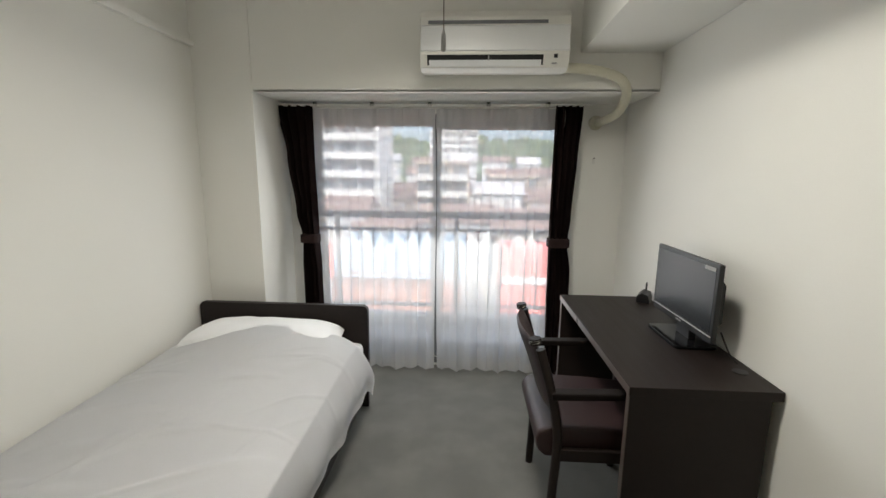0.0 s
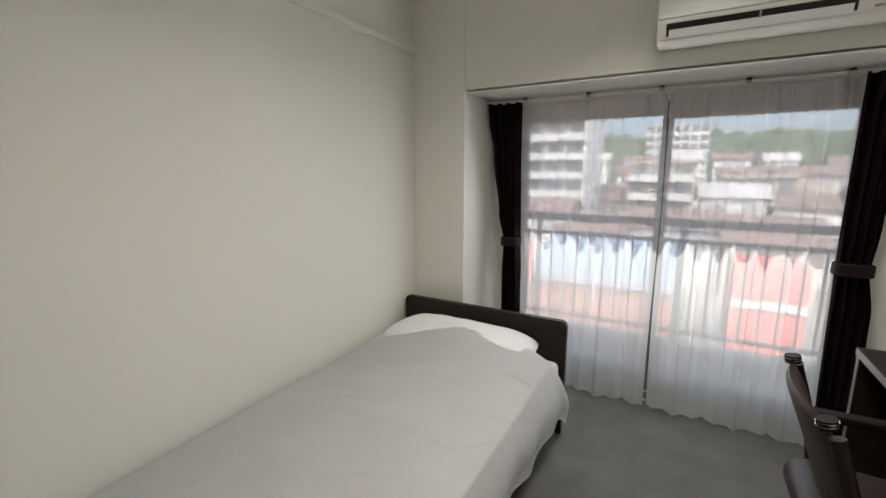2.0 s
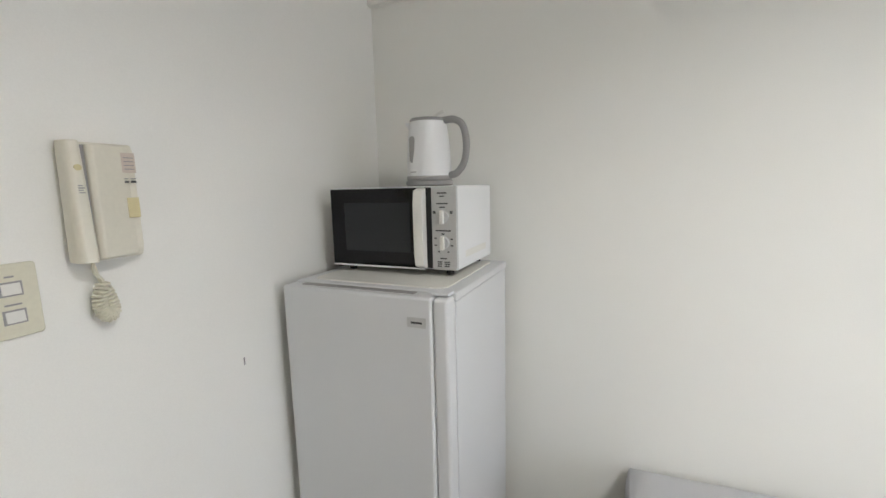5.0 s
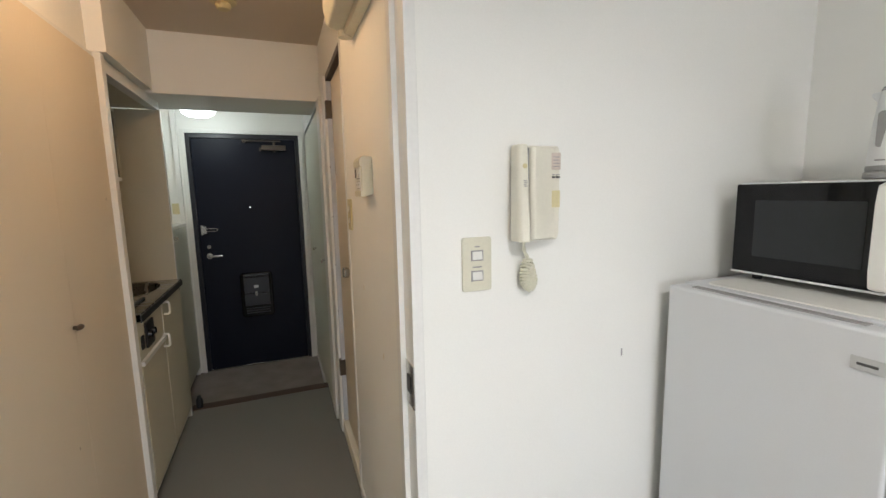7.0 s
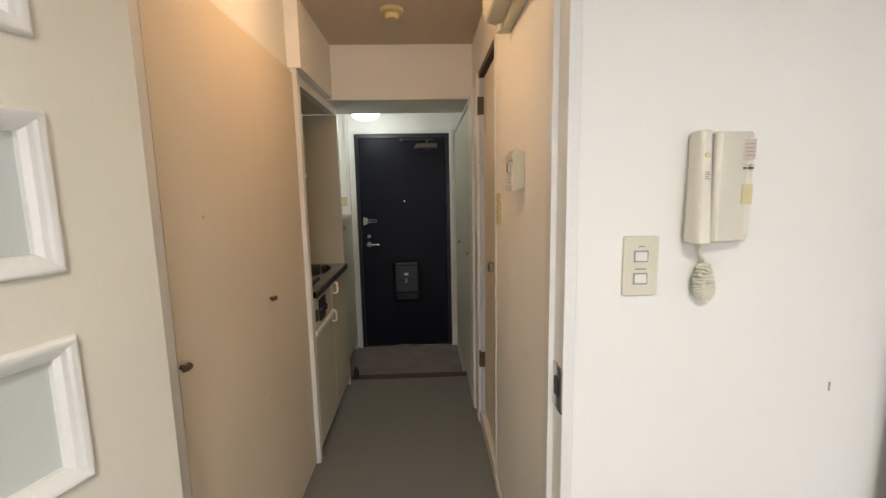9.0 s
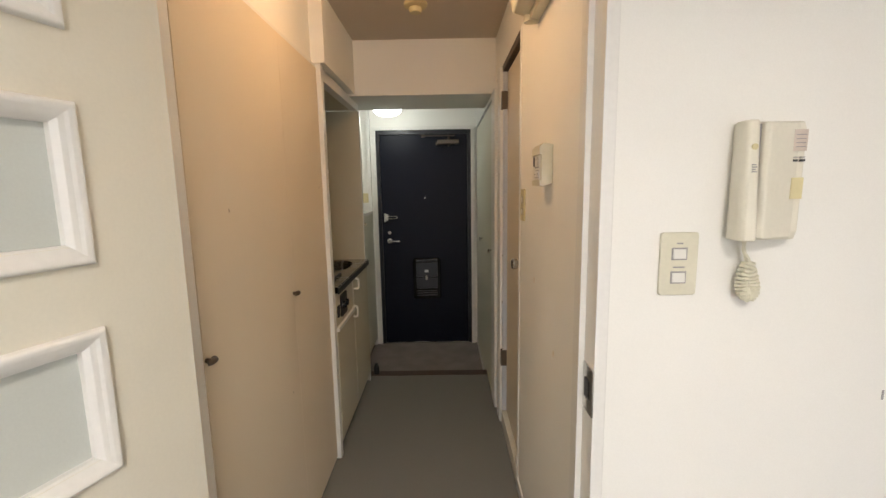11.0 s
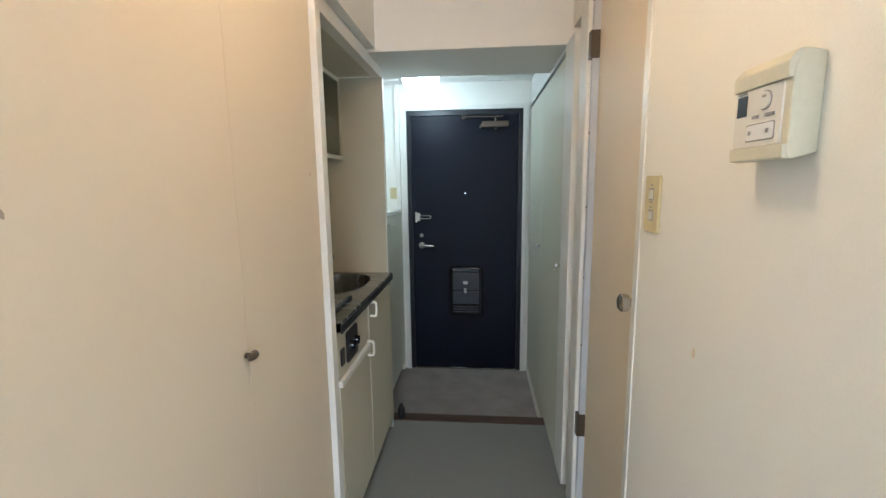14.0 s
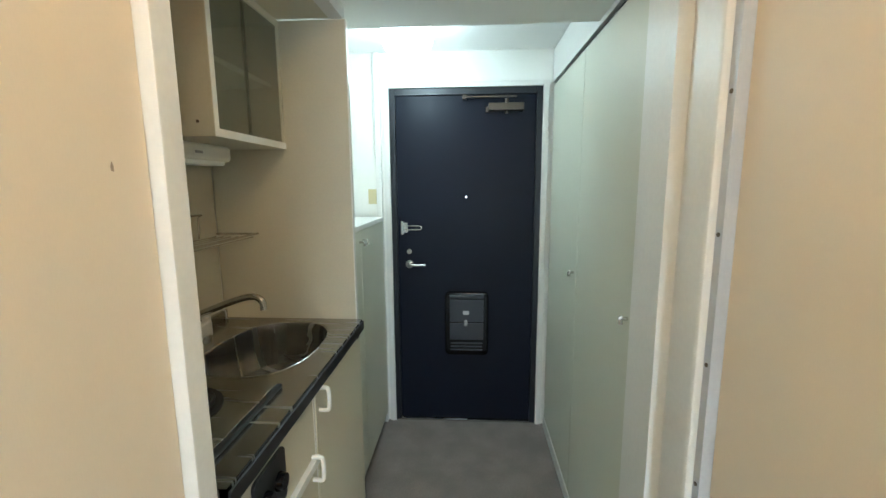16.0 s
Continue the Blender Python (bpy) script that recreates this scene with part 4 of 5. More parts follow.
def switch_plate(name, label, origin, normal_x, w, h, rockers, prints, material="ivory"):
    """A flush plate on a wall that faces +y (normal_x False) or +x (True)."""
    t = thing(name, label, "light switch", origin, rz=-90 if normal_x else 0)
    pl = part("plate", b_prism(round_rect(-w / 2, w / 2, -h / 2, h / 2, 0.006), 1, 0, 0.007, 0.002), material, t)
    for z, rw, rh in rockers:
        f = part("rocker_frame", b_box((-rw / 2 - 0.003, 0.006, z - rh / 2 - 0.003), (rw / 2 + 0.003, 0.0078, z + rh / 2 + 0.003), 0.0006), "grey", pl)
        part("rocker", b_prism([(0.006, z - rh / 2), (0.0105, z - rh / 2), (0.0085, z + rh / 2), (0.006, z + rh / 2)], 0, -rw / 2, rw / 2, 0.0006), "offwhite", f)
    for z, bw in prints:
        part("caption_bar", b_box((-bw / 2, 0.0066, z - 0.0015), (bw / 2, 0.0074, z + 0.0015)), "grey", pl)
    return t


switch_plate("light_switch", "ivory double light switch plate on white wall", (-0.064, YB, 1.198), False, 0.072, 0.122, [(0.020, 0.024, 0.018), (-0.026, 0.024, 0.018)], [(0.040, 0.012), (-0.006, 0.022)])
mark = thing("wall_scuff", "short grey scuff mark on the wall", "scuff", (-0.495, YB, 0.922))
part("smear", b_box((-0.497, YB, 0.912), (-0.493, YB + 0.0008, 0.932)), "grey", mark)

# ---- hall: closet, kitchen niche ----
clo = thing("closet", "cream built-in closet with folding doors", "closet", (XA, -1.26, 0))
part("top_track", b_box((XA + 0.004, -1.798, 1.885), (XA + 0.04, YB - T - 0.003, 1.90), 0.002), "trim", clo)
for a, b in ((-1.3556, YB - T - 0.004), (-1.798, -1.3564)):
    d_ = part("door_panel", b_box((XA, a, 0.012), (XA + 0.022, b, 1.884), 0.0004), "cream", clo)
for y, z in ((-0.764, 0.960), (-1.345, 0.975)):
    kn = part("knob", b_cyl((XA, y, z), (XA - 0.012, y, z), 0.006, n=14), "bronze", clo, "small dark metal knob")
    part("knob_cap", b_tube([(XA - 0.012, y + 0.013, z), (XA - 0.017, y + 0.008, z), (XA - 0.018, y, z), (XA - 0.017, y - 0.008, z), (XA - 0.012, y - 0.013, z)], 0.0075, 12), "bronze", kn)

for x, y, z in ((XA, -0.93, 1.30), (XA, -1.742, 1.36), (XA, -1.28, 0.62)):
    sf_ = thing("closet_scuff", "small brown scuff on the closet door", "scuff", (x, y, z), group="scuff marks")
    part("smear", b_prism([(y + p, z + q) for p, q in ((-0.0015, -0.005), (0.0015, -0.004), (0.002, 0.001), (0.0, 0.006), (-0.002, 0.001))], 0, x - 0.0008, x), "scuff", sf_)
for y, z in ((-1.02, 0.86), (-1.30, 1.02)):
    sf_ = thing("wall_scuff", "faint grey scuff on the hall wall", "scuff", (XB, y, z), group="scuff marks")
    part("smear", b_prism([(y + p, z + q) for p, q in ((-0.004, -0.010), (0.004, -0.008), (0.005, 0.004), (0.0, 0.011), (-0.005, 0.003))], 0, XB, XB + 0.0006), "cream", sf_)
kf = thing("niche_frame", "white painted timber frame round the kitchen niche", "frame", (0.95, -1.8, 0))
part("post", b_box((0.925, -1.842, 0), (0.985, -1.800, 1.905), 0.003), "trim", kf)
part("head", b_box((0.940, -2.70, 1.852), (0.985, -1.845, 1.905), 0.003), "trim", kf)
structure("niche_walls", b_boxes(((1.41, -2.68, 0.88), (1.42, -1.80, 1.86)), ((0.985, -1.80, 0), (1.42, -1.78, 1.9)), ((0.985, -2.68, 1.856), (1.42, -1.80, 1.90))), "kitchen", "cream lined kitchen niche", "wall")

kit = thing("kitchenette", "compact kitchenette unit with steel worktop", "kitchen unit", (1.15, -2.25, 0))
part("side_panel", b_box((0.935, -2.70, 0.0), (1.41, -2.682, 1.852), 0.002), "kitchen", kit)
part("panel_edging", b_box((0.932, -2.701, 0.0), (0.936, -2.681, 1.852), 0.001), "trim", kit)
part("carcass", b_boxes(((0.943, -2.68, 0.07), (1.40, -2.662, 0.83)), ((0.943, -1.863, 0.07), (1.40, -1.845, 0.83)), ((0.943, -2.245, 0.07), (1.40, -2.23, 0.83)), ((0.943, -2.68, 0.07), (1.40, -1.845, 0.085)), ((1.39, -2.68, 0.07), (1.40, -1.845, 0.83))), "kitchen", kit)
part("plinth", b_box((0.955, -2.68, 0), (0.965, -1.845, 0.07)), "trim", kit)


def arch_handle(at, h, parent):
    x, y, z = at
    part("handle", b_tube(smooth_path([(x, y, z - h), (x - 0.022, y, z - h), (x - 0.027, y, z - h + 0.012), (x - 0.027, y, z + h - 0.012), (x - 0.022, y, z + h), (x, y, z + h)], 4), 0.0055, 10), "offwhite", parent, "white arched pull handle")


d1 = part("cupboard_door", b_box((0.924, -2.676, 0.075), (0.942, -2.245, 0.838), 0.002), "kitchen", kit)
arch_handle((0.924, -2.268, 0.80), 0.03, d1)
part("vent_slot", b_box((0.9232, -2.668, 0.815), (0.9245, -2.645, 0.821)), "black", d1)
d2 = part("cupboard_door", b_box((0.924, -2.232, 0.075), (0.942, -1.848, 0.645), 0.002), "kitchen", kit)
arch_handle((0.924, -2.205, 0.66 - 0.01), 0.03, d2)
part("divider", b_box((0.926, -2.244, 0.075), (0.942, -2.233, 0.838), 0.001), "trim", kit)
fa = part("control_fascia", b_box((0.926, -2.232, 0.672), (0.942, -1.848, 0.838), 0.002), "kitchen", kit)
part("fascia_lip", b_box((0.914, -2.232, 0.650), (0.942, -1.848, 0.671), 0.002), "trim", kit)
cpn = part("heater_control", b_prism(round_rect(-2.055, -1.93, 0.700, 0.815, 0.012), 0, 0.918, 0.926, 0.002), "black", fa, "black cooker control plate")
for y in (-2.02, -1.965):
    part("control_knob", b_cyl((0.918, y, 0.757), (0.904, y, 0.757), 0.019, 0.016, n=20), "blackgloss", cpn)
part("heater_lamp", b_prism(round_rect(-1.905, -1.868, 0.715, 0.775, 0.005), 0, 0.921, 0.926, 0.001), "black", fa)

wt = thing("kitchen_worktop", "stainless steel worktop with oval sink", "worktop", (1.15, -2.25, 0.84))
SC, SA, SB = (1.125, -2.425), 0.148, 0.205


def sup(a, ax, ay, p=2.6):
    c, s = math.cos(a), math.sin(a)
    return (ax * abs(c) ** (2 / p) * (1 if c > 0 else -1), ay * abs(s) ** (2 / p) * (1 if s > 0 else -1))


WT0, WT1, WU0, WU1, WZ = 0.914, 1.405, -2.680, -1.846, 0.876
bm = bmesh.new()
N = 72
ring_o, rings = [], []
for k in range(N):
    a = k * math.tau / N
    dx, dy = math.cos(a), math.sin(a)
    tx = ((WT1 if dx > 0 else WT0) - SC[0]) / dx if abs(dx) > 1e-6 else 9
    ty = ((WU1 if dy > 0 else WU0) - SC[1]) / dy if abs(dy) > 1e-6 else 9
    s_ = min(tx, ty)
    ring_o.append(bm.verts.new((SC[0] + s_ * dx, SC[1] + s_ * dy, WZ)))
for cx, cy in ((WT0, WU0), (WT0, WU1), (WT1, WU0), (WT1, WU1)):
    k = round(math.atan2(cy - SC[1], cx - SC[0]) / (math.tau / N)) % N
    ring_o[k].co = (cx, cy, WZ)
for sx, sz in ((1.05, 0.0), (1.02, 0.003), (1.0, 0.0), (0.985, -0.02), (0.95, -0.10), (0.9, -0.135), (0.75, -0.148), (0.25, -0.153)):
    rings.append([bm.verts.new((SC[0] + sup(k * math.tau / N, SA * sx, SB * sx)[0], SC[1] + sup(k * math.tau / N, SA * sx, SB * sx)[1], WZ + sz)) for k in range(N)])
for s, t in zip([ring_o] + rings, rings):
    for k in range(N):
        bm.faces.new((s[k], s[(k + 1) % N], t[(k + 1) % N], t[k]))
bm.faces.new(rings[-1])
part("basin", bm, "steel", wt, smooth=35)
for lo, hi in (((WT0, WU0, WZ - 0.03), (WT0 + 0.012, WU1, WZ - 0.0015)), ((WT1 - 0.012, WU0, WZ - 0.03), (WT1, WU1, WZ - 0.0015)), ((WT0, WU1 - 0.012, WZ - 0.03), (WT1, WU1, WZ - 0.0015)), ((WT0, WU0, WZ - 0.03), (WT1, WU0 + 0.012, WZ - 0.0015))):
    part("steel_edge", b_box(lo, hi), "steel", wt)
part("front_edge", b_box((WT0 - 0.006, WU0, WZ - 0.036), (WT0 - 0.0005, WU1, WZ - 0.006), 0.002), "black", wt, "black worktop edge strip")
part("drain", b_cyl((SC[0] + 0.03, SC[1], WZ - 0.1535), (SC[0] + 0.03, SC[1], WZ - 0.149), 0.035, 0.033), "chrome", wt)
part("upstand", b_box((1.395, WU0, WZ), (1.409, WU1, WZ + 0.03), 0.003), "steel", wt)
hob = part("hob_plate", b_prism(round_rect(0.985, 1.375, -2.185, -1.862, 0.03), 2, WZ, WZ + 0.010, 0.003), "steel", wt, "raised steel hob plate")
part("hob_edge", b_box((0.972, -2.175, WZ), (0.984, -1.860, WZ + 0.011), 0.003), "black", wt)
BC = (1.148, -2.045)
part("burner_dish", b_lathe([(0.098, 0.010), (0.097, 0.0135), (0.090, 0.0135), (0.084, 0.0108), (0.01, 0.0104)], (BC[0], BC[1], WZ), 40), "black", hob, "black burner dish")
part("coil_burner", b_tube([(BC[0] + (0.016 + 0.0095 * a / math.tau * 1.0) * math.cos(a), BC[1] + (0.016 + 0.0095 * a / math.tau) * math.sin(a), WZ + 0.018) for a in [k * 0.2 for k in range(210)]], 0.0042, 8), "black", hob, "coiled electric burner element")

tap = thing("kitchen_tap", "chrome swivel tap with white body", "tap", (1.365, -2.46, WZ))
part("body", b_box((1.335, -2.50, WZ), (1.385, -2.43, WZ + 0.055), 0.010, 3), "offwhite", tap)
part("base_ring", b_cyl((1.36, -2.465, WZ), (1.36, -2.465, WZ + 0.012), 0.032, n=24), "chrome", tap)
part("spout", b_tube(smooth_path([(1.36, -2.465, WZ + 0.04), (1.355, -2.465, WZ + 0.075), (1.30, -2.463, WZ + 0.100), (1.22, -2.458, WZ + 0.130), (1.175, -2.455, WZ + 0.138), (1.150, -2.453, WZ + 0.125), (1.146, -2.452, WZ + 0.100)], 6), 0.010, 12), "chrome", tap)
part("tap_head", b_box((1.372, -2.55, WZ + 0.012), (1.395, -2.515, WZ + 0.05), 0.004), "offwhite", tap)

wc = thing("wall_cupboard", "small cream wall cupboard with glass doors", "cupboard", (1.28, -2.48, 1.455))
CX0, CX1, CY0, CY1, CZ0, CZ1 = 1.148, 1.408, -2.680, -2.285, 1.455, 1.850
for nm, lo, hi in (("side_panel", (CX0, CY1 - 0.016, CZ0), (CX1, CY1, CZ1)), ("side_panel", (CX0, CY0, CZ0 + 0.018), (CX1, CY0 + 0.014, CZ1 - 0.018)), ("bottom_panel", (CX0, CY0, CZ0), (CX1, CY1 - 0.016, CZ0 + 0.018)), ("top_panel", (CX0, CY0, CZ1 - 0.018), (CX1, CY1 - 0.016, CZ1)), ("back_panel", (CX1 - 0.008, CY0 + 0.014, CZ0 + 0.018), (CX1 - 0.001, CY1 - 0.016, CZ1 - 0.018))):
    part(nm, b_box(lo, hi, 0.001), "kitchen", wc)
part("shelf", b_box((CX0 + 0.03, CY0 + 0.014, 1.645), (CX1 - 0.008, CY1 - 0.016, 1.659)), "kitchen", wc)
part("front_edging", b_boxes(((CX0 - 0.002, CY1 - 0.018, CZ0), (CX0, CY1, CZ1)), ((CX0 - 0.002, CY0, CZ0), (CX0, CY1 - 0.018, CZ0 + 0.02)), bev=0.0005), "trim", wc)
part("glass_door", b_box((CX0 + 0.006, CY0 + 0.014, CZ0 + 0.018), (CX0 + 0.010, -2.465, CZ1 - 0.018)), "cabglass", wc, "sliding glass door, its reflection painted in as grey")
part("glass_door", b_box((CX0 + 0.013, -2.490, CZ0 + 0.018), (CX0 + 0.017, CY1 - 0.016, CZ1 - 0.018)), "cabglass", wc, "sliding glass door, its reflection painted in as grey")
part("screw_cap", b_cyl((CX0 + 0.04, CY1, 1.49), (CX0 + 0.04, CY1 + 0.002, 1.49), 0.004, n=10), "bronze", wc)

fl = thing("strip_light", "unlit white strip light under the cupboard", "strip light", (1.3, -2.4, 1.40))
part("housing", b_prism(round_rect(1.27, 1.35, 1.408, 1.454, 0.012), 1, -2.56, -2.06, 0.003), "offwhite", fl)
part("diffuser", b_prism(round_rect(1.278, 1.342, 1.396, 1.412, 0.007), 1, -2.54, -2.08, 0.003), "white", fl)
part("end_cap", b_cyl((1.31, -2.56, 1.427), (1.31, -2.575, 1.427), 0.024, n=20), "offwhite", fl)
part("bolt", b_box((1.268, -2.42, 1.425), (1.272, -2.39, 1.432)), "grey", fl)

rk = thing("wire_rack", "steel wire drainer rack on the wall", "rack", (1.35, -2.45, 1.17))
for k in range(6):
    x = 1.405 - 0.026 * k
    part("wire", b_tube([(x, -2.665, 1.165), (x, -2.10, 1.165)], 0.0022, 6), "chrome", rk)
part("rim", b_tube(smooth_path([(1.404, -2.10, 1.175), (1.275, -2.10, 1.175), (1.268, -2.12, 1.175), (1.268, -2.64, 1.175), (1.275, -2.668, 1.175), (1.404, -2.668, 1.175)], 4), 0.0035, 8), "chrome", rk)
part("hoop", b_tube(smooth_path([(1.402, -2.12, 1.17), (1.400, -2.12, 1.235), (1.395, -2.14, 1.245), (1.395, -2.55, 1.245), (1.400, -2.57, 1.235), (1.402, -2.57, 1.17)], 4), 0.003, 8), "chrome", rk)

# ---- entrance: shoe cupboard, tall cupboard, front door ----
sc_ = thing("shoe_cupboard", "low pale green shoe cupboard by the door", "shoe cupboard", (1.2, -3.2, -0.125))
part("body", b_box((1.055, -3.690, -0.06), (1.358, -2.703, 1.13), 0.002), "green", sc_)
part("top", b_box((1.040, -3.700, 1.13), (1.360, -2.702, 1.153), 0.003), "trim", sc_)
part("plinth", b_box((1.075, -3.690, -0.125), (1.355, -2.703, -0.06)), "navyframe", sc_)
for a, b, ky in ((-3.688, -3.198, -3.23), (-3.194, -2.705, -3.165)):
    d_ = part("door", b_box((1.042, a, -0.055), (1.054, b, 1.127), 0.002), "green", sc_)
    part("knob", b_tube(smooth_path([(1.042, ky, 1.078), (1.022, ky, 1.078), (1.018, ky, 1.07), (1.018, ky, 1.06)], 4), 0.006, 10), "chrome", d_)
part("end_stile", b_box((1.044, -3.735, -0.125), (1.075, -3.701, 2.05), 0.002), "trim", sc_)
notice = thing("notice_card", "small yellowed card on the entrance wall", "notice", (1.085, YE, 1.27))
part("card", b_box((1.078, YE, 1.225), (1.13, YE + 0.001, 1.31)), "yellow", notice)
bt = thing("dark_bottle", "small dark object on the entrance floor", "bottle", (0.985, -2.775, 0))
part("body", b_lathe([(0.018, 0), (0.021, 0.004), (0.021, 0.05), (0.017, 0.062), (0.012, 0.066), (0.012, 0.08), (0.010, 0.082)], (0.905, -2.79, 0.0), 20), "black", bt)

tc_ = thing("tall_cupboard", "tall pale green cupboard with two doors", "cupboard", (0.0, -3.05, -0.125))
GX = 0.092
for a, b, ky in ((-3.690, -3.070, -3.115), (-3.066, -2.452, -2.475)):
    d_ = part("door", b_box((GX - 0.02, a, -0.06), (GX, b, 1.855), 0.002), "green", tc_)
    kn = part("knob", b_cyl((GX, ky, 0.955), (GX + 0.016, ky, 0.955), 0.0055, n=12), "chrome", d_)
    part("knob_cap", b_tube([(GX + 0.014, ky, 0.96), (GX + 0.020, ky, 0.955), (GX + 0.019, ky, 0.938)], 0.0065, 10), "chrome", kn)
part("body", b_box((-0.09, -3.70, -0.125), (GX - 0.021, -2.45, 1.86)), "green", tc_)
part("shadow_gap", b_box((GX - 0.03, -3.690, 1.8605), (GX - 0.014, -2.60, 1.877)), "black", tc_)
part("top_fascia", b_box((-0.09, -3.733, 1.878), (GX, -2.45, 2.05), 0.002), "trim", tc_)
part("skirting", b_box((GX - 0.02, -3.70, -0.124), (GX + 0.004, -2.46, -0.062), 0.002), "trim", tc_)

fd_ = thing("front_door", "navy blue steel front door, shut", "door", (0.57, YE, -0.125))
part("frame", b_boxes(((EX0 + 0.002, YE - 0.09, EZ0), (EX0 + 0.035, YE - 0.004, EZ1 - 0.002)), ((EX1 - 0.035, YE - 0.09, EZ0), (EX1 - 0.002, YE - 0.004, EZ1 - 0.002)), ((EX0 + 0.035, YE - 0.09, EZ1 - 0.04), (EX1 - 0.035, YE - 0.004, EZ1 - 0.002)), bev=0.002), "navyframe", fd_)
part("casing", b_boxes(((EX0 - 0.03, YE - 0.002, EZ0), (EX0 + 0.004, YE + 0.014, EZ1 + 0.025)), ((EX1 - 0.004, YE - 0.002, EZ0), (EX1 + 0.03, YE + 0.014, EZ1 + 0.025)), ((EX0 + 0.004, YE - 0.002, EZ1 - 0.004), (EX1 - 0.004, YE + 0.014, EZ1 + 0.025)), bev=0.003), "trim", fd_, "pale painted steel door casing")
lv = part("leaf", b_box((EX0 + 0.036, YE - 0.06, EZ0 + 0.012), (EX1 - 0.036, YE - 0.018, EZ1 - 0.041), 0.003), "navy", fd_)
YD = YE - 0.018
part("threshold", b_box((EX0 + 0.03, YE - 0.09, EZ0), (EX1 - 0.03, YE - 0.0, EZ0 + 0.010), 0.002), "steel", fd_)
part("peephole", b_cyl((0.563, YD - 0.002, 1.262), (0.563, YD + 0.004, 1.262), 0.006, n=18), "chrome", lv)
# no lamp here: the lens borrows the dome's emission to look bright
part("glowing_peephole_lens", b_cyl((0.563, YD + 0.003, 1.262), (0.563, YD + 0.0052, 1.262), 0.003, n=14), "dome", lv)
gd = part("door_guard", b_boxes(((0.905, YD, 1.055), (0.945, YD + 0.012, 1.115)), ((0.928, YD, 1.045), (0.945, YD + 0.02, 1.125)), bev=0.003), "chrome", lv)
part("guard_loop", b_tube([(0.92, YD + 0.016, 1.096), (0.835, YD + 0.016, 1.096), (0.826, YD + 0.016, 1.092), (0.823, YD + 0.016, 1.085), (0.826, YD + 0.016, 1.078), (0.835, YD + 0.016, 1.074), (0.92, YD + 0.016, 1.074)], 0.0035, 8), "chrome", gd)
part("thumb_turn", b_cyl((0.897, YD, 0.945), (0.897, YD + 0.018, 0.945), 0.017, 0.015), "chrome", lv)
rs = part("lever_rose", b_cyl((0.897, YD, 0.868), (0.897, YD + 0.012, 0.868), 0.024), "chrome", lv)
part("lever", b_tube(smooth_path([(0.897, YD + 0.01, 0.868), (0.895, YD + 0.04, 0.868), (0.87, YD + 0.046, 0.867), (0.80, YD + 0.044, 0.866)], 5), 0.0095, 12), "chrome", rs)
mb = part("mail_box", b_prism(round_rect(0.430, 0.688, 0.320, 0.705, 0.03), 1, YD, YD + 0.05, 0.012), "blackgloss", lv, "black letter box on the door")
part("flap_upper", b_box((0.460, YD + 0.046, 0.53), (0.658, YD + 0.057, 0.665), 0.004), "letterplate", mb)
part("flap_lower", b_box((0.460, YD + 0.046, 0.42), (0.658, YD + 0.056, 0.522), 0.004), "letterplate", mb)
part("top_bar", b_cyl((0.46, YD + 0.052, 0.682), (0.658, YD + 0.052, 0.682), 0.010, n=14), "letterplate", mb)
for z in (0.352, 0.372, 0.392):
    part("louvre", b_box((0.465, YD + 0.046, z), (0.653, YD + 0.054, z + 0.009), 0.002), "letterplate", mb)
part("mail_sticker", b_box((0.545, YD + 0.0565, 0.575), (0.58, YD + 0.058, 0.598)), "silver", mb)
part("mail_latch", b_box((0.554, YD + 0.055, 0.505), (0.574, YD + 0.064, 0.545), 0.003), "chrome", mb)
dcl = part("door_closer", b_box((0.248, YD, 1.735), (0.440, YD + 0.05, 1.775), 0.005), "bronze", lv, "grey metal door closer")
part("closer_pin", b_cyl((0.34, YD + 0.025, 1.72), (0.34, YD + 0.025, 1.80), 0.010, n=12), "bronze", dcl)
part("closer_end", b_box((0.44, YD + 0.012, 1.728), (0.456, YD + 0.04, 1.756), 0.002), "bronze", dcl)
part("closer_arm", b_boxes(((0.285, YE + 0.0, 1.806), (0.575, YE + 0.022, 1.814)), ((0.56, YE - 0.02, 1.798), (0.585, YE + 0.022, 1.822)), bev=0.002), "bronze", lv)

el = thing("entrance_lamp", "lit round opal ceiling lamp in the entrance", "ceiling lamp", (0.835, -3.32, 2.055))
part("base_ring", b_cyl((0.825, -3.30, 2.02), (0.825, -3.30, 2.055), 0.108, 0.112, n=40), "offwhite", el)
EL_Z = 2.03
part("dome", b_lathe([(0.112, 0.0), (0.120, -0.015), (0.118, -0.050), (0.104, -0.085), (0.072, -0.106), (0.02, -0.114)], (0.825, -3.30, EL_Z), 40), "dome", el, "glowing opal dome")



def b_lathe_x(x, y, z):
    """A round knob head turned about the x axis."""
    bm = b_lathe([(0.012, 0.0), (0.021, 0.004), (0.0235, 0.012), (0.0225, 0.022), (0.017, 0.027), (0.004, 0.028)], n=28)
    bmesh.ops.transform(bm, matrix=Matrix.Translation((x, y, z)) @ Matrix.Rotation(radians(90), 4, "Y"), verts=bm.verts)
    return bm


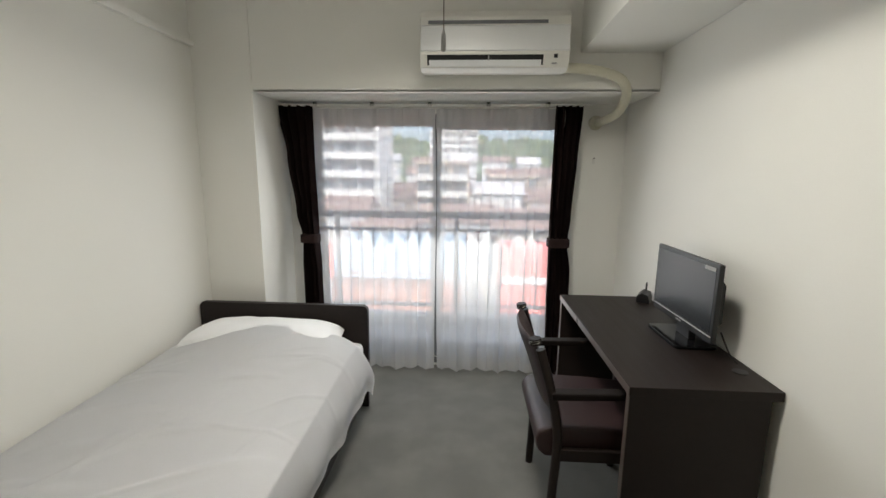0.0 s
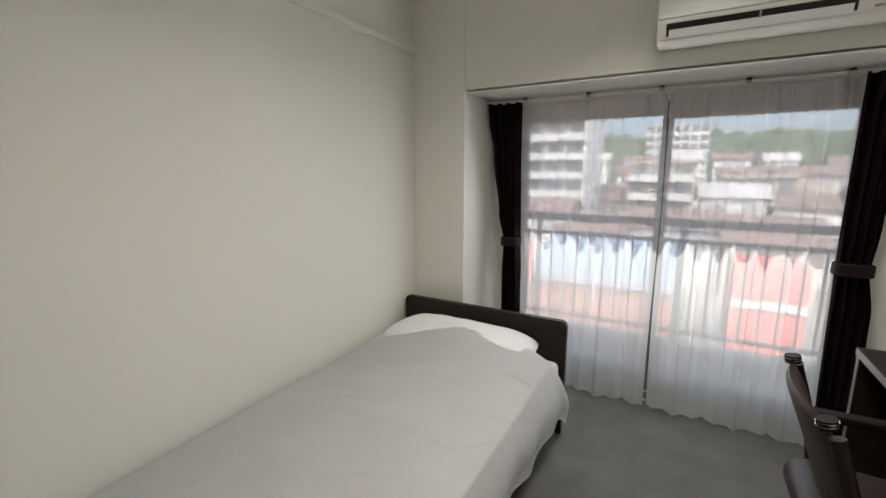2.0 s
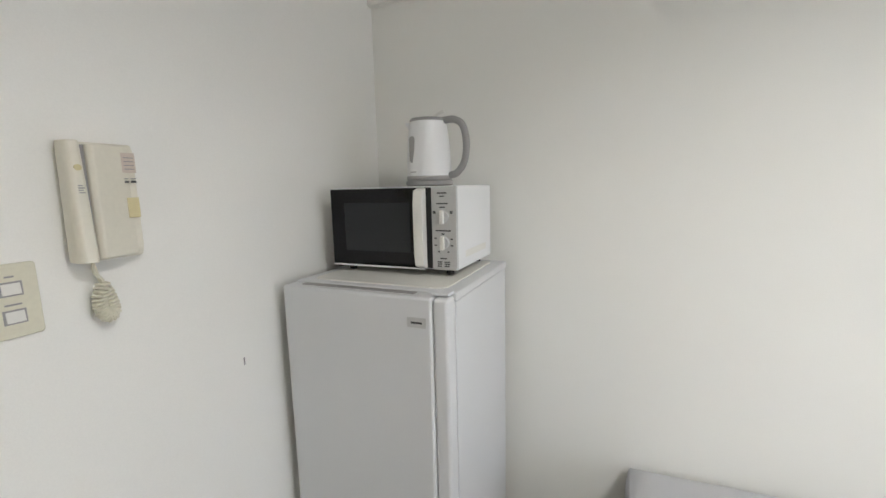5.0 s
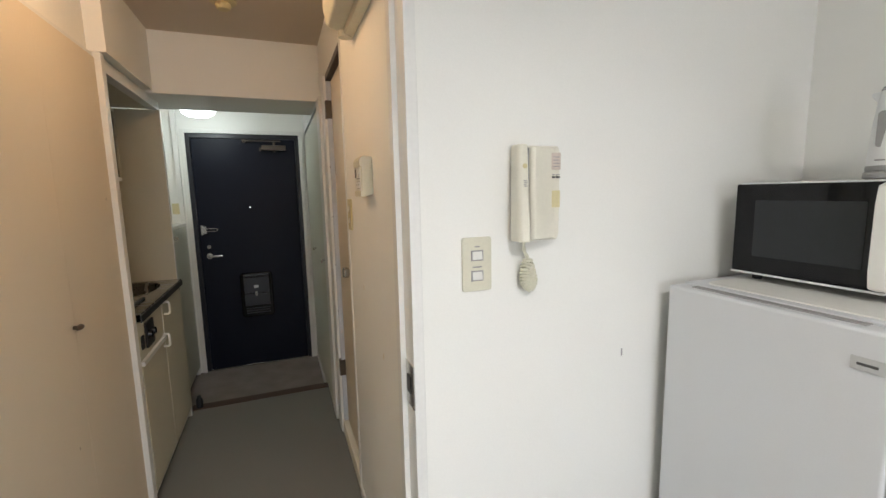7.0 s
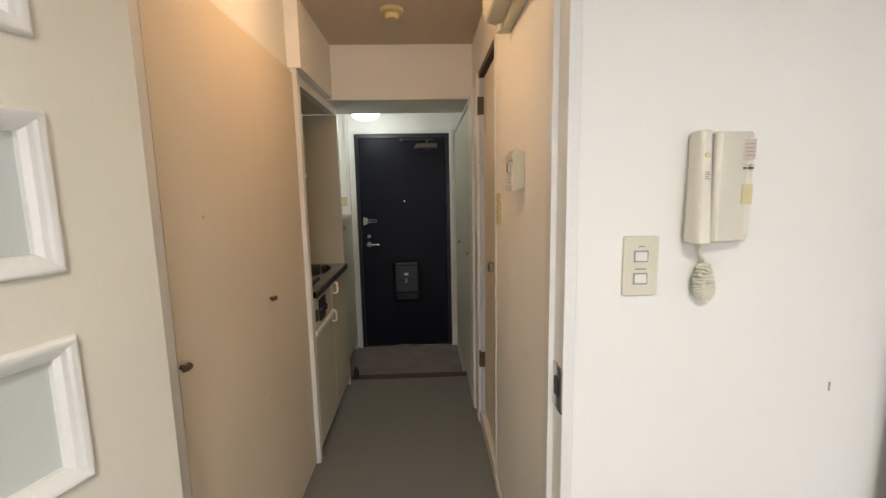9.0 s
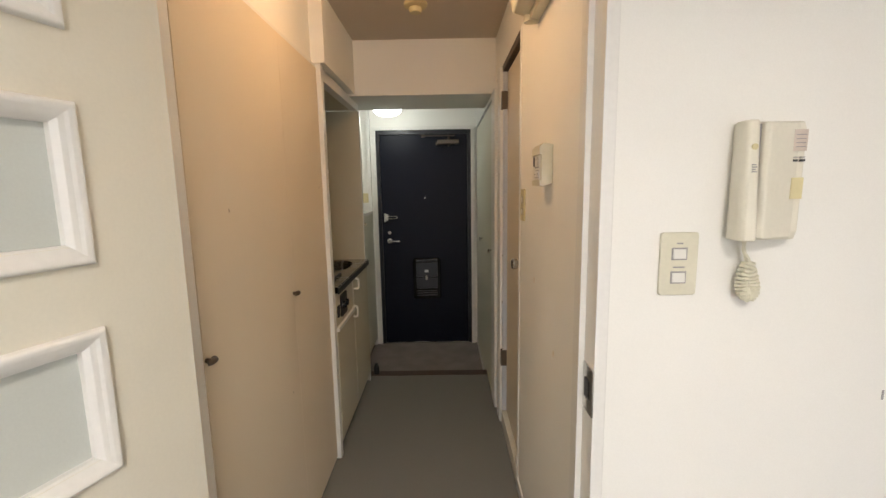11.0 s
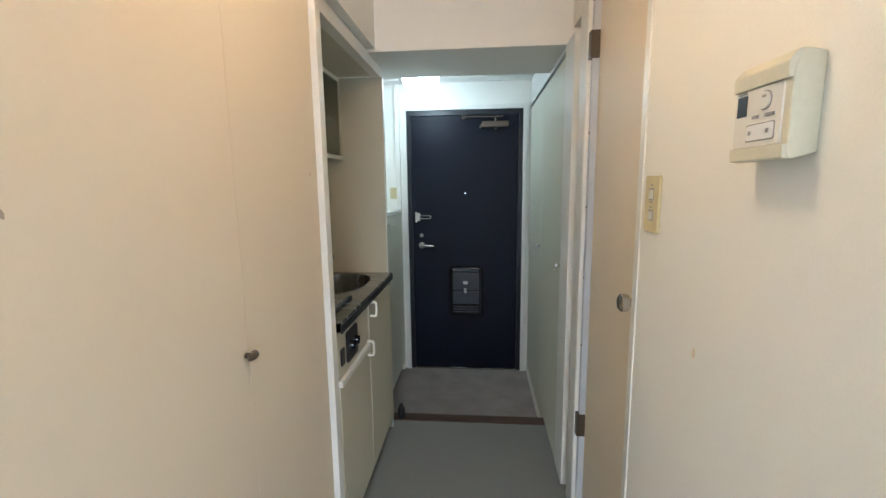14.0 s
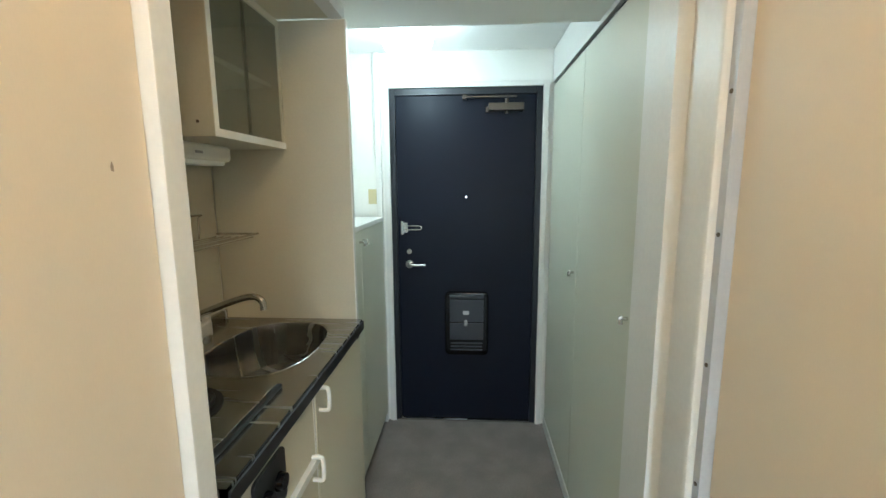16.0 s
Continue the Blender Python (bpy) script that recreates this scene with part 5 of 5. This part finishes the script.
# ---- hall: bathroom door, thermostat, breaker box, smoke alarm ----
bd = thing("bathroom_door", "cream bathroom door with round knob, shut", "door", (0.03, -1.85, 0.06))
part("leaf", b_box((0.018, -2.094, 0.085), (0.05, -1.612, 1.93), 0.002), "cream", bd)
part("frame_near", b_boxes(((XB - 0.10, -1.610, 0.0), (XB + 0.004, -1.582, 1.965)), bev=0.002), "trim", bd)
part("frame_far", b_boxes(((XB - 0.10, -2.228, 0.0), (XB + 0.018, -2.118, 1.965)), bev=0.012), "trim", bd)
part("frame_head", b_boxes(((XB - 0.10, -2.118, 1.935), (XB + 0.004, -1.610, 1.965)), bev=0.002), "sill", bd)
sf = part("hinge_strip", b_box((0.048, -2.118, 0.085), (0.072, -2.094, 1.93), 0.001), "strip", bd, "pale grey metal edge strip")
for z in (0.45, 0.72, 0.98, 1.24, 1.50, 1.75):
    part("strip_screw", b_cyl((0.071, -2.106, z), (0.074, -2.106, z), 0.0045, n=10), "bronze", sf)
for z in (0.40, 1.79):
    part("hinge", b_boxes(((0.05, -2.124, z - 0.045), (0.082, -2.090, z + 0.045)), bev=0.002), "bronze", bd, "brown metal hinge")
kn = part("door_knob", b_cyl((0.05, -1.627, 1.02), (0.075, -1.627, 1.02), 0.012, n=20), "chrome", bd, "round brushed steel knob")
part("knob_rose", b_cyl((0.05, -1.627, 1.02), (0.056, -1.627, 1.02), 0.028, n=24), "chrome", kn)
part("knob_ball", b_lathe_x(0.072, -1.627, 1.02), "chrome", kn)
part("door_sill", b_boxes(((-0.04, -2.118, 0.0), (XB + 0.006, -1.610, 0.075)), bev=0.004), "leaf", bd, "cream raised threshold")

pst = structure("cupboard_post", b_boxes(((-0.09, -2.45, 0), (GX + 0.004, -2.285, 1.895)), ((-0.09, -2.285, 0), (0.062, -2.228, 1.96)), bev=0.002), "trim", "white painted post between door and cupboard", "post")
structure("hall_skirting", b_boxes(((XB, -1.58, 0), (XB + 0.008, YB - T - 0.013, 0.05)), bev=0.002), "trim", "cream skirting along the hall wall", "skirting")

switch_plate("hall_switch", "yellowed two-rocker switch plate by the bathroom", (XB, -1.514, 1.277), True, 0.074, 0.124, [(0.022, 0.020, 0.020), (-0.024, 0.020, 0.018)], [(0.042, 0.012), (0.005, 0.016), (-0.006, 0.010)], "yellow")

th = thing("water_heater_control", "cream water heater control panel on the wall", "control panel", (XB, -1.118, 1.411), rz=-90)
# local: x runs towards the entrance, y out of the wall
part("body", b_prism([(0.0, -0.054), (0.030, -0.062), (0.034, -0.056), (0.034, 0.034), (0.030, 0.054), (0.022, 0.062), (0.0, 0.058)], 0, -0.054, 0.054, 0.003), "ivory", th, "yellowed ivory casing")
part("hood", b_prism([(0.028, 0.030), (0.039, 0.030), (0.040, 0.048), (0.030, 0.061), (0.020, 0.0625)], 0, -0.0525, 0.0525, 0.002), "ivory", th)
part("lower_lip", b_prism([(0.028, -0.061), (0.038, -0.060), (0.039, -0.043), (0.028, -0.043)], 0, -0.0525, 0.0525, 0.002), "ivory", th)
tf = part("front_panel", b_prism(round_rect(-0.042, 0.050, -0.042, 0.029, 0.003), 1, 0.033, 0.0362, 0.0008), "offwhite", th, "white front panel")
part("display", b_box((0.024, 0.036, -0.002), (0.044, 0.0372, 0.024)), "black", tf, "small dark display")
part("round_button", b_cyl((-0.012, 0.036, 0.012), (-0.012, 0.0385, 0.012), 0.0105, n=24), "offwhite", tf)
part("button_ring", b_cyl((-0.012, 0.036, 0.012), (-0.012, 0.0368, 0.012), 0.0120, n=24), "grey", tf)
part("button_rim", b_prism(round_rect(-0.033, 0.022, -0.036, -0.014, 0.003), 1, 0.0358, 0.0368, 0.0003), "grey", tf)
part("rocker_button", b_prism(round_rect(-0.0315, 0.0205, -0.0345, -0.0155, 0.003), 1, 0.036, 0.0376, 0.0004), "white", tf)
for x, z, w, h in ((-0.022, -0.025, 0.005, 0.005), (0.012, -0.025, 0.005, 0.005), (-0.024, -0.006, 0.014, 0.004), (0.004, -0.006, 0.010, 0.004), (-0.012, 0.017, 0.008, 0.003), (0.034, 0.027, 0.016, 0.002)):
    part("print", b_box((x - w / 2, 0.036, z - h / 2), (x + w / 2, 0.0386, z + h / 2)), "grey", tf)

bb = thing("breaker_box", "cream plastic breaker box high on the wall", "breaker box", (XB, -1.03, 1.98))
part("base", b_box((XB, -1.30, 1.872), (XB + 0.035, -0.82, 2.12), 0.005), "ivory", bb)
part("cover", b_prism([(XB + 0.035, 1.885), (XB + 0.085, 1.90), (XB + 0.095, 1.95), (XB + 0.09, 2.11), (XB + 0.035, 2.115)], 1, -1.285, -0.835, 0.008), "ivory", bb)
part("cable_boss", b_cyl((XB + 0.03, -1.27, 1.868), (XB + 0.03, -1.27, 1.90), 0.022, n=16), "ivory", bb)

sm = thing("smoke_alarm", "small yellowed round ceiling detector", "smoke detector", (0.505, -1.955, ZH))
part("base", b_lathe([(0.055, 0), (0.055, -0.012), (0.048, -0.018), (0.03, -0.02)], (0.505, -1.955, ZH), 32), "yellow", sm)
part("sensor", b_lathe([(0.03, -0.018), (0.032, -0.03), (0.026, -0.042), (0.01, -0.045)], (0.505, -1.955, ZH), 24), "yellow", sm)

cl = thing("hall_lamp", "lit warm round lamp on the hall ceiling", "ceiling lamp", (0.55, -1.22, ZH))
part("base", b_cyl((0.55, -1.22, ZH - 0.025), (0.55, -1.22, ZH), 0.085, n=32), "offwhite", cl)
part("shade", b_lathe([(0.09, -0.02), (0.095, -0.05), (0.08, -0.085), (0.04, -0.10), (0.01, -0.102)], (0.55, -1.22, ZH), 32), "warmdome", cl, "glowing warm opal shade")

# ---- balcony and town ----
structure("balcony_floor", b_box((-2.6, YF + T, -0.30), (2.6, 4.12, -0.12)), "concrete", "pale concrete balcony floor", "floor")
structure("balcony_kerb", b_box((-2.6, 3.93, -0.12), (2.6, 4.07, 0.0), 0.006), "concrete", "low white balcony kerb", "kerb")
# slab added out of view to keep direct sun off the window
structure("balcony_sun_blocker", b_box((-2.6, YF + T, 2.55), (2.6, 4.2, 2.7)), "facade", "unseen white slab added above the balcony to block sun", "ceiling")
structure("outer_wall", b_boxes(((-2.6, YF, -0.3), (XL - T, YF + T, 2.7)), ((XR + T, YF, -0.3), (2.6, YF + T, 2.7)), ((XL - T, YF + 0.06, ZR + 0.1), (XR + T, YF + T, 2.7))), "facade", "white rendered outer wall", "wall")
rg = thing("balcony_railing", "grey metal balcony railing with upright bars", "railing", (0, 4.0, 0.0))
part("top_rail", b_box((-2.6, 3.97, 0.935), (2.6, 4.03, 0.972), 0.006), "alu", rg)
part("mid_rail", b_box((-2.6, 3.98, 0.81), (2.6, 4.02, 0.84), 0.004), "alu", rg)
part("low_rail", b_box((-2.6, 3.98, 0.07), (2.6, 4.02, 0.10), 0.004), "alu", rg)
for k in range(5):
    part("post", b_box((-2.05 + k * 1.15 - 0.02, 3.98, 0.0), (-2.05 + k * 1.15 + 0.02, 4.02, 0.94), 0.003), "alu", rg)
bar_mesh = None
for k in range(42):
    if bar_mesh is None:
        bar = finish("bar", b_box((-0.007, -0.007, 0.1), (0.007, 0.007, 0.81)), "alu")
        bar_mesh = bar.data
    else:
        bar = new("bar", bar_mesh)
    bar.parent = rg
    bar.location = (-2.35 + 0.112 * k, 0, 0)
pole = thing("laundry_pole", "steel laundry pole above the balcony railing", "pole", (0, 3.9, 0.0))
part("rod", b_cyl((-2.5, 3.62, 1.02), (2.5, 3.62, 1.02), 0.015, n=12), "alu", pole)
for x in (-2.2, 2.2):
    part("stand", b_cyl((x, 3.62, -0.12), (x, 3.62, 1.02), 0.012, n=10), "alu", pole)

GZ = -10.0
structure("ground", b_box((-600, 4.3, GZ - 1), (600, 1500, GZ)), "ground", "town ground far below", "ground")


def block(name, label, x0, x1, y0, d, z1, wall, floors, cols, balcony=True):
    b = thing(name, label, "building", ((x0 + x1) / 2, y0 + d / 2, GZ))
    part("wall", b_box((x0, y0, GZ), (x1, y0 + d, z1)), wall, b)
    part("roof", b_box((x0 - 0.3, y0 - 0.3, z1), (x1 + 0.3, y0 + d + 0.3, z1 + 0.5)), wall, b)
    h, w = (z1 - GZ) / floors, (x1 - x0) / cols
    for i in range(floors):
        z = GZ + i * h
        if balcony:
            part("balcony", b_box((x0 + 0.3, y0 - 1.2, z + 0.1), (x1 - 0.3, y0 - 0.02, z + h * 0.42)), "facade", b)
        for j in range(cols):
            xw = x0 + j * w
            wn_ = part("window", b_box((xw + w * 0.14, y0 - 0.06, z + h * 0.30), (xw + w * 0.84, y0 + 0.02, z + h * 0.90)), "townglass", b)
    return b


block("apartment_block", "tall white apartment block with stacked balconies", -21.5, -12.8, 62, 12, 13.5, "facade", 9, 3)
block("grey_office_block", "grey mid-rise block with pale balcony bands", -7.8, 0.4, 66, 9, 2.6, "tanfacade", 5, 3)
block("tan_house_block", "tan low apartment building in the town", 4.5, 15, 90, 10, 0.5, "tanfacade", 3, 4, False)
block("white_hill_block", "white apartment building on the hillside", -17, 4, 190, 14, 19, "facade", 9, 7, False)


def house(x, y, w, d, z, zr, wall, roof):
    b = thing("house", "small house with a pitched tiled roof", "house", (x, y, GZ), group="town houses")
    part("wall", b_box((x - w / 2, y - d / 2, GZ), (x + w / 2, y + d / 2, z)), wall, b)
    part("roof", b_prism([(y - d / 2 - 0.5, z), (y, zr), (y + d / 2 + 0.5, z)], 0, x - w / 2 - 0.5, x + w / 2 + 0.5), roof, b)
    for k in (-0.25, 0.25):
        part("window", b_box((x + w * k - 0.8, y - d / 2 - 0.06, z - 2.0), (x + w * k + 0.8, y - d / 2 + 0.02, z - 0.8)), "greyfacade", b)


rnd = random.Random(11)
for row, (y, base) in enumerate(((52, -4.5), (78, -2.5), (110, 0.5), (150, 4.5))):
    n = 9 + row * 2
    for k in range(n):
        x = -0.62 * y + 1.2 * y * (k + 0.5) / n + rnd.uniform(-2, 2)
        z = base + rnd.uniform(-1.0, 1.0)
        house(x, y + rnd.uniform(-5, 5), rnd.uniform(6, 9), rnd.uniform(6, 8), z, z + rnd.uniform(1.6, 2.6), rnd.choice(("facade", "tanfacade", "facade")), rnd.choice(("roofbrown", "greyfacade", "roofbrown")))

wh = thing("warehouse", "low building with a pale blue metal roof", "building", (-4, 32, GZ))
part("wall", b_box((-8.6, 27, GZ), (-0.2, 40, -5.2)), "brick", wh)
part("roof", b_prism([(26.6, -5.4), (33.5, -3.4), (40.4, -5.4)], 0, -9, 0.2), "roofblue", wh)
structure("paving", b_box((-10, 8, GZ), (3, 26.4, GZ + 0.06)), "brick", "pinkish brick paved yard", "pavement")
rd = thing("red_sign_tower", "faded red painted building front", "building", (4.9, 34, GZ))
part("wall", b_box((3.0, 32, GZ), (6.8, 36, -4.3)), "red", rd)
part("band", b_box((3.0, 31.9, -7.0), (6.8, 31.98, -6.5)), "facade", rd)
og = thing("orange_sign", "small orange roof sign", "sign", (-5.9, 30, -3.4))
part("board", b_box((-9.0, 26.0, -5.3), (-8.2, 26.3, -3.1)), "red", og)

hill = b_sheet(80, 16, lambda u, v: (-330 + 660 * u, 175 + 200 * v, GZ + 34 * math.sin(math.pi * min(1.0, v * 1.25) / 2.2) + 5 * noise.noise((u * 7, v * 2, 0.4)) * v))
hr = random.Random(5)
for row, (y, z0) in enumerate(((230, 6), (280, 16), (340, 26))):
    for k in range(70):
        x = -0.75 * y + 1.5 * y * k / 69 + hr.uniform(-6, 6)
        m_ = Matrix.Translation((x, y + hr.uniform(-15, 15), z0 - 9 + 8 * noise.noise((x * 0.012, row, 0)) + hr.uniform(-2, 2))) @ Matrix.Diagonal((hr.uniform(6, 11), 8, hr.uniform(8, 14), 1))
        r_ = bmesh.ops.create_icosphere(hill, subdivisions=2, radius=1, matrix=m_)
        for v in r_["verts"]:
            v.co += Vector((noise.noise(v.co * 0.4), 0, noise.noise(v.co * 0.35 + Vector((9, 0, 0))))) * 2.2
ho = finish("wooded_hill", hill, "leafage", 180)
tagged(ho, "green wooded hillside beyond the town", "hill", kind="stuff")
